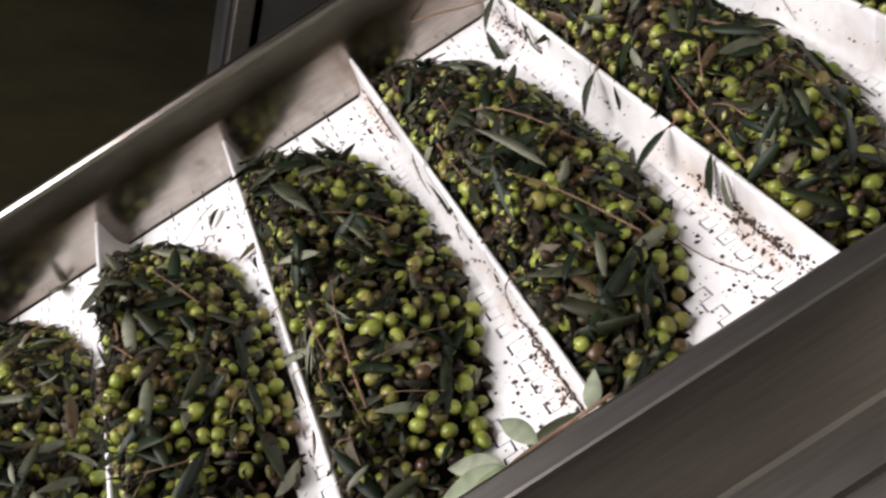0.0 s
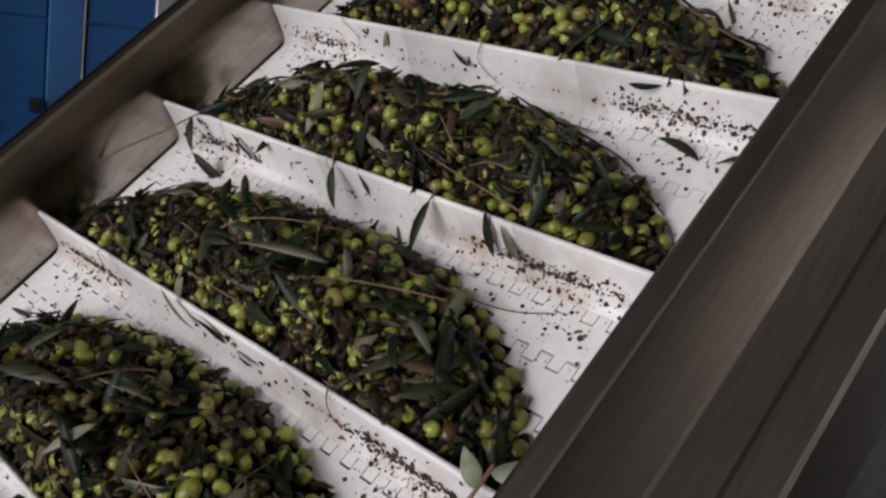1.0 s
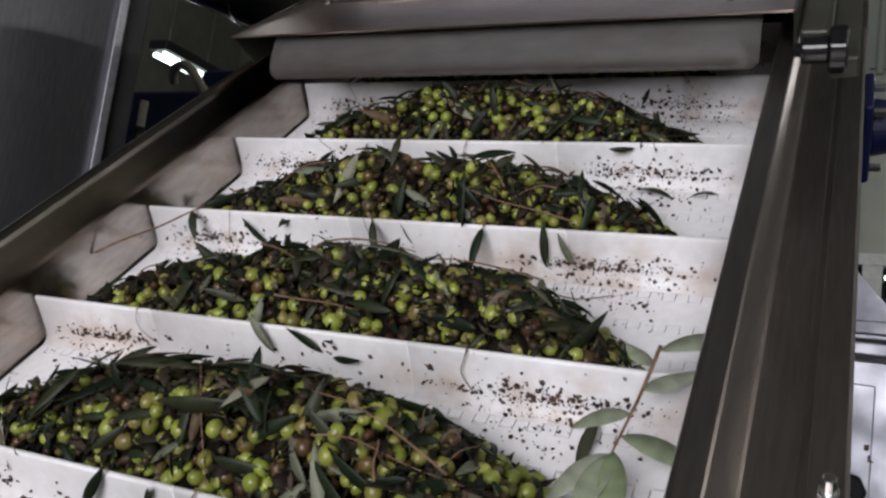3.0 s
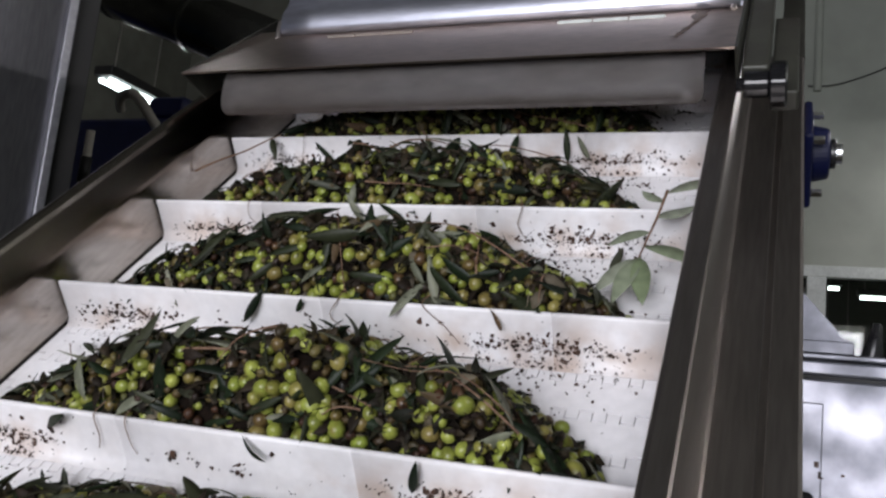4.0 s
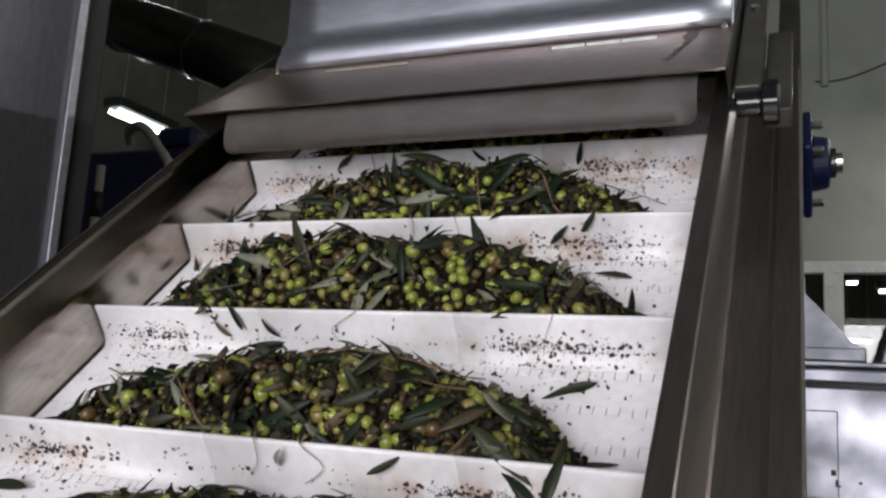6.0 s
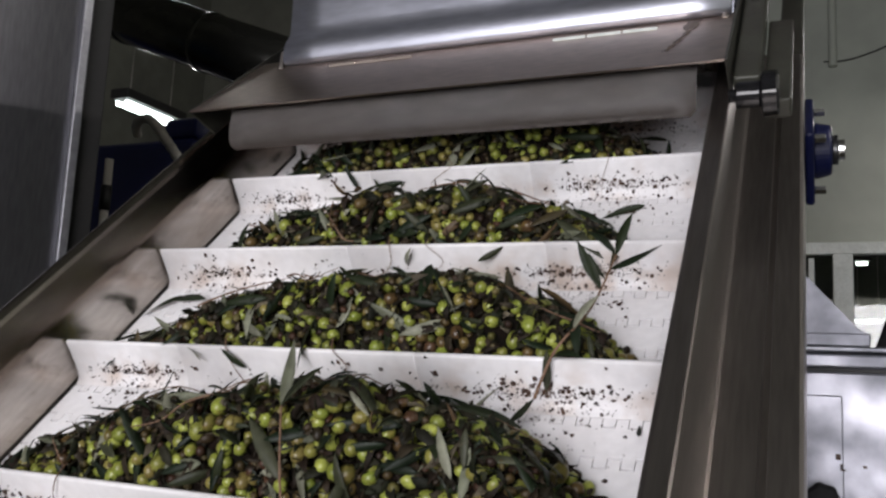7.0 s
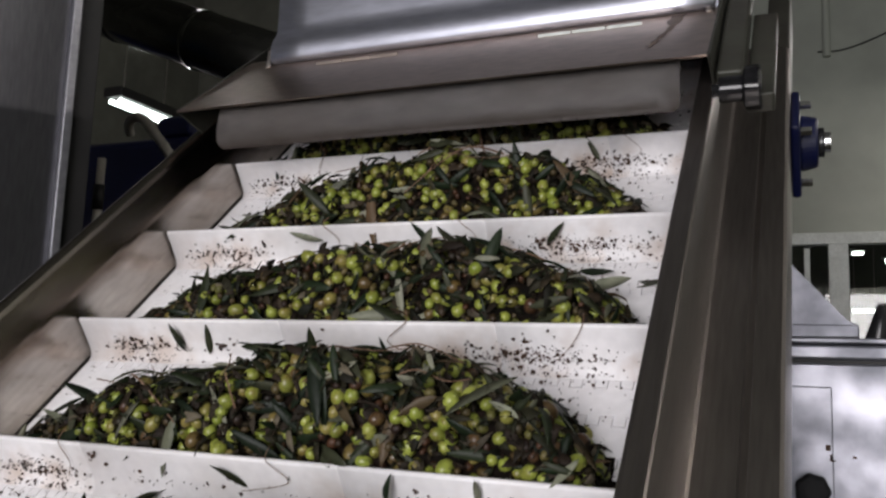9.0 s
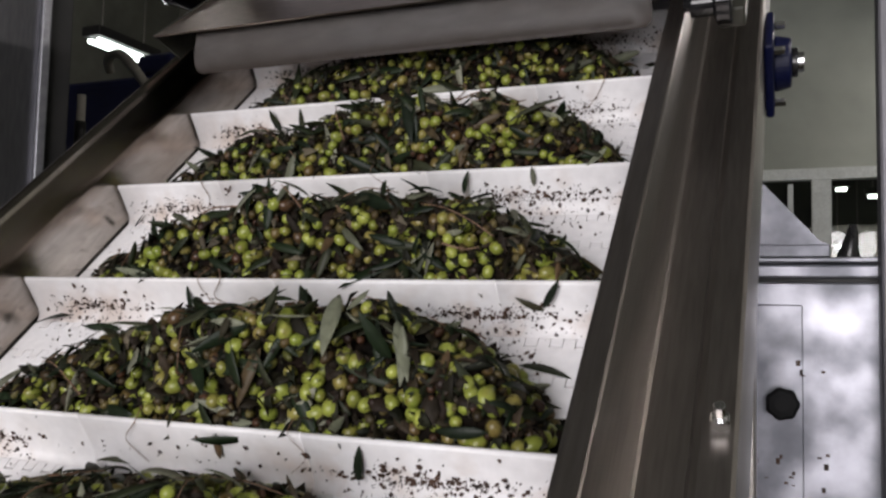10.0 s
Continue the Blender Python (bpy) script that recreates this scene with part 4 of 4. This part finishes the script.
def heap_parts(seed, form, leafy, dryness):
    """Meshes and placed pieces of one heap."""
    rng = random.Random(seed)
    core = Joined()
    nu, nv = 44, 14
    verts = []
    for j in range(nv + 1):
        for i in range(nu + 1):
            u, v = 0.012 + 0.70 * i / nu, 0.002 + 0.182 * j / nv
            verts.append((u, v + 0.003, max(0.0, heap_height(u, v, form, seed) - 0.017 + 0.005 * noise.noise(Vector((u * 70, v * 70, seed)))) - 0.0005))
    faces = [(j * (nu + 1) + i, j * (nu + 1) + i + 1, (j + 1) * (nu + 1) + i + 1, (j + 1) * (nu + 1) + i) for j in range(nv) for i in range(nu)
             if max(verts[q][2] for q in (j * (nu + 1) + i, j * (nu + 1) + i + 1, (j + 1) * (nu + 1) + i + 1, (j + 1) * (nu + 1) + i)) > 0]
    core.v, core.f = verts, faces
    rest_o, rest_l, rest_d = Joined(), Joined(), Joined()
    olives, leaves = [], []
    placed = []
    tries = 0
    while len(placed) < 700 and tries < 15000:
        tries += 1
        u, v = rng.uniform(0.015, 0.69), (rng.uniform(0.002, 0.05) if rng.random() < 0.4 else rng.uniform(0.004, 0.176))
        h = heap_height(u, v, form, seed)
        if h < 0.006:
            continue
        dry = rng.random() < dryness
        s = rng.uniform(0.55, 0.92) if dry else rng.uniform(0.76, 1.06)
        z = max(0.0075 * s, h - 0.006 - 0.012 * rng.random() ** 1.2 + (0.003 if dry else 0))
        p = Vector((u, v + 0.006, z))
        if any((p - q).length_squared < (0.0058 * (s + w)) ** 2 for q, w in placed):
            continue
        placed.append((p, s))
        m = Matrix.Translation(p) @ Euler((rng.uniform(0, 6.3), rng.uniform(0, 6.3), 0)).to_matrix().to_4x4()
        k = rng.randrange(4)
        m = m @ Matrix.Diagonal((s, s * rng.uniform(0.8, 1) if dry else s, s, 1))
        if dry:
            rest_d.add(DRIED[k], m)
        elif len(olives) < 110 and z > h - 0.0105:
            olives.append((k, m))
        else:
            rest_o.add(LIGHT_OLIVES[k], m)
    for i in range(leafy):
        u, v = rng.uniform(0.01, 0.70), rng.uniform(0.0, 0.182)
        h = heap_height(u, v, form, seed)
        if h < 0.004 and rng.random() < 0.965:
            continue
        d = 0.006
        gu = (heap_height(u + d, v, form, seed) - heap_height(u - d, v, form, seed)) / (2 * d)
        gv = (heap_height(u, v + d, form, seed) - heap_height(u, max(0, v - d), form, seed)) / (2 * d)
        nrm = Vector((-max(-1.2, min(1.2, gu)), -max(-1.2, min(1.2, gv)), 1)).normalized()
        yaw = rng.uniform(0, 2 * math.pi) if rng.random() < 0.5 else rng.gauss(1.57, 0.6)
        wild = 0.55 if rng.random() < 0.3 else 0.25
        m = Matrix.Translation(Vector((u, v + 0.006, max(0.004, h + rng.uniform(-0.006, 0.006))))) @ nrm.to_track_quat("Z", "Y").to_matrix().to_4x4()
        m = m @ Euler((rng.gauss(0, wild), rng.gauss(0, wild), yaw)).to_matrix().to_4x4()
        k = rng.randrange(5)
        s = rng.uniform(0.45, 1.12)
        m = m @ Matrix.Diagonal((s, s, s, 1))
        if len(leaves) < 70:
            leaves.append((k, m))
        else:
            rest_l.add(LEAVES[k], m)
    chaff = Joined()
    for i in range(1300):
        u, v = rng.uniform(0.012, 0.70), (rng.uniform(0.0, 0.05) if rng.random() < 0.42 else rng.uniform(0.0, 0.180))
        h = heap_height(u, v, form, seed)
        if h < 0.003:
            continue
        m = Matrix.Translation((u, v + 0.006, max(0.003, h - 0.004 + rng.gauss(-0.003, 0.004)))) @ Euler((rng.gauss(0, 0.6) - 0.3, rng.gauss(0, 0.6), rng.uniform(0, 6.3))).to_matrix().to_4x4()
        s = rng.uniform(0.3, 1.0)
        chaff.add(BITS[rng.randrange(4)], m @ Matrix.Diagonal((s * rng.uniform(0.7, 1.5), s, s, 1)))
    # leaves that stick out over the flight and hang on its face
    for i in range(3):
        u = rng.uniform(form[0] + 0.10, form[2] - 0.05)
        m = Matrix.Translation((u, -0.009, rng.uniform(0.030, 0.052))) @ Euler((rng.gauss(1.35, 0.12), 0, rng.gauss(0, 0.25))).to_matrix().to_4x4()
        m = m @ Matrix.Rotation(rng.gauss(0, 0.9), 4, "Z") @ Matrix.Diagonal((0.7, 0.7, 0.7, 1))
        leaves.append((rng.randrange(5), m))
    twigs = []
    for i in range(9):
        u, v = rng.uniform(0.08, 0.62), rng.uniform(0.01, 0.14)
        a = rng.uniform(0, 6.3)
        ln = rng.uniform(0.015, 0.075)
        pts = []
        for t in (-1, -0.4, 0.3, 1):
            x, y = u + math.cos(a) * ln * t, max(0.0, v + math.sin(a) * ln * t * 0.6)
            pts.append((x, y + 0.006, max(0.004, heap_height(x, y, form, seed) + 0.006 + rng.uniform(-0.002, 0.006))))
        bm = tube(smooth_line(pts, 4), rng.uniform(0.0006, 0.0013), 6, 0.5)
        me = bpy.data.meshes.new("twig")
        bm.to_mesh(me)
        bm.free()
        me.materials.append(TWIG)
        twigs.append(me)
    for i in range(2):
        u = rng.uniform(0.06, 0.66)
        pts = [(u, 0.012, 0.060), (u + rng.gauss(0, 0.006), -0.004, 0.057), (u + rng.gauss(0, 0.012), -0.0085, 0.035), (u + rng.gauss(0, 0.018), -0.012, rng.uniform(0.008, 0.025))]
        bm = tube(smooth_line(pts, 4), rng.uniform(0.0004, 0.0009), 5, 0.6)
        me = bpy.data.meshes.new("twig")
        bm.to_mesh(me)
        bm.free()
        me.materials.append(TWIG)
        twigs.append(me)
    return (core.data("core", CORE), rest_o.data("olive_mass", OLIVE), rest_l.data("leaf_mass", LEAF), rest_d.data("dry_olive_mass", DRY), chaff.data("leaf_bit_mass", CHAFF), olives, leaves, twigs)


# ends, crest and height of each heap, by its flight
FORMS = {-12: (0.02, 0.40, 0.70, 0.112), -11: (0.03, 0.42, 0.705, 0.116), -10: (0.045, 0.46, 0.715, 0.128), -9: (0.03, 0.42, 0.715, 0.112), -8: (0.015, 0.46, 0.715, 0.118), -7: (0.02, 0.44, 0.71, 0.102),
         -6: (0.03, 0.43, 0.70, 0.112), -5: (0.02, 0.42, 0.71, 0.112), -4: (0.03, 0.41, 0.695, 0.102), -3: (0.04, 0.37, 0.67, 0.092), -2: (0.02, 0.37, 0.69, 0.108), -1: (0.02, 0.40, 0.69, 0.094),
         0: (0.04, 0.39, 0.70, 0.106), 1: (0.02, 0.36, 0.695, 0.106), 2: (-0.005, 0.38, 0.68, 0.096), 3: (0.005, 0.36, 0.69, 0.098), 4: (0.06, 0.38, 0.69, 0.094), 5: (0.03, 0.38, 0.69, 0.098), 6: (0.03, 0.36, 0.69, 0.096)}
heaps = []


def heap(k):
    rng = random.Random(70 + k)
    core, mass, leafm, dry, bits, olives, leaves, twigs = heap_parts(40 + k, FORMS[k], rng.randrange(270, 370), rng.uniform(0.30, 0.40))
    ob = thing("olive_heap", "heap of green and brown olives with leaves resting on the belt", "olives", group="olive heaps on the belt")
    # dark core sheet, standing for shade in the gaps
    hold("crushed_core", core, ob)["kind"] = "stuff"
    hold("olive_mass", mass, ob)["kind"] = "stuff"
    hold("leaf_mass", leafm, ob)["kind"] = "stuff"
    hold("leaf_bit_mass", bits, ob, "crumpled dry leaf bits")["kind"] = "stuff"
    hold("dry_olive_mass", dry, ob, "small shrivelled brown olives")["kind"] = "stuff"
    for i, m in olives:
        hold("olive", OLIVE_ME[i], ob, m=m)
    for i, m in leaves:
        hold("leaf", LEAF_ME[i], ob, m=m)
    for me in twigs:
        hold("twig", me, ob)
    heaps.append((ob, S0 + k * LINK * 4))


for k in FORMS:
    heap(k)


def sprig(k, stem, leaves, scale, label, material, broad=1.0):
    """A twig with leaves that rides on the belt beside heap k."""
    ob = thing("olive_sprig", label, "sprig")
    pts = smooth_line(stem, 6)
    part("stem", tube(pts, 0.0017, 7, 0.5), TWIG, ob)
    for i, (t, yaw, tilt, shape) in enumerate(leaves):
        p = pts[min(len(pts) - 1, int(t * (len(pts) - 1)))]
        v, f = LEAVES[shape]
        half = max(q[1] for q in v)
        m = Matrix.Translation(p) @ Euler((tilt, 0, yaw)).to_matrix().to_4x4() @ Matrix.Diagonal((scale * broad, scale, scale, 1)) @ Matrix.Translation((0, half, 0))
        hold("leaf", bpy.data.meshes[SPRIG_ME[material][shape]], ob, m=m)
    heaps.append((ob, S0 + k * LINK * 4))


PALE_LEAF = varied("pale_leaf", [(0.0, (0.22, 0.24, 0.17)), (0.6, (0.30, 0.32, 0.25)), (1.0, (0.15, 0.19, 0.10))], 0.5, 0.3, 90.0, 0.2)
SPRIG_ME = {name: [mesh("sprig_leaf", *o, m, True).name for o in LEAVES] for name, m in (("pale", PALE_LEAF), ("green", LEAF))}
sprig(1, [(0.692, 0.212, 0.072), (0.686, 0.170, 0.062), (0.679, 0.142, 0.052), (0.672, 0.122, 0.040)],
      [(1.0, 2.36, -0.3, 3), (1.0, 2.85, -0.25, 3), (0.95, -2.95, -0.3, 3), (0.8, -1.75, -0.2, 3), (0.35, -0.8, -0.1, 1), (0.1, -1.3, 0.1, 3), (0.2, 0.9, 0.1, 4), (0.6, 1.9, -0.2, 0)], 0.9, "pale grey-green olive sprig lying against the flight", "pale", 1.7)
sprig(3, [(-0.002, -0.105, 0.050), (0.02, -0.075, 0.052), (0.045, -0.04, 0.050), (0.075, -0.012, 0.056), (0.09, 0.002, 0.058)],
      [(0.8, -2.6, -0.55, 2)], 1.0, "thin dry twig with one hanging leaf", "green", 1.1)
sprig(3, [(0.325, 0.006, 0.058), (0.335, -0.006, 0.056)], [(1.0, -2.75, -0.75, 2)], 1.0, "dark leaf hanging over the flight", "green", 1.0)
sprig(3, [(0.470, 0.006, 0.058), (0.470, -0.006, 0.056)], [(1.0, 3.05, -0.6, 0)], 1.0, "dark leaf hanging over the flight", "green", 1.0)
sprig(-4, [(0.60, -0.03, 0.03), (0.62, 0.0, 0.065), (0.645, 0.05, 0.075), (0.66, 0.12, 0.09)],
      [(0.0, 2.4, -0.3, 4), (0.3, -2.0, 0.4, 2), (0.35, 1.6, 0.4, 4), (0.5, -0.7, 0.5, 2), (0.8, 0.6, 0.6, 1), (1.0, -0.3, 0.5, 0), (1.0, 1.0, 0.4, 2), (0.9, -1.4, 0.4, 1)], 0.95, "spiky bare twig with narrow leaves", "green")
sprig(-5, [(0.46, -0.07, 0.01), (0.445, -0.03, 0.03), (0.43, -0.004, 0.07), (0.42, 0.05, 0.12)],
      [(0.05, 0.5, 0.2, 1), (0.1, -0.6, 0.3, 3), (0.15, 2.2, 0.2, 4), (0.2, -2.2, 0.3, 2), (0.75, 0.8, 0.4, 3), (1.0, 0.0, 0.6, 1), (1.0, -1.0, 0.5, 0)], 1.0, "dark leafy sprig hanging over the flight", "green")
sprig(0, [(0.24, 0.02, 0.085), (0.31, 0.05, 0.10), (0.40, 0.05, 0.098), (0.50, 0.03, 0.075)],
      [(0.0, 1.3, 0.2, 4), (1.0, -1.3, -0.2, 1), (0.9, -0.6, 0.3, 3)], 1.0, "long brown stem lying across the heap", "green")


def motions():
    STEP = 0.2
    times = [i * STEP for i in range(51)]
    for ob, s in links:
        walk(ob, [(t, loop_pose(s + SPEED * t)) for t in times])
    for ob, s in heaps:
        walk(ob, [(t, SLOPE @ loop_pose(s + SPEED * t)) for t in times])


motions()
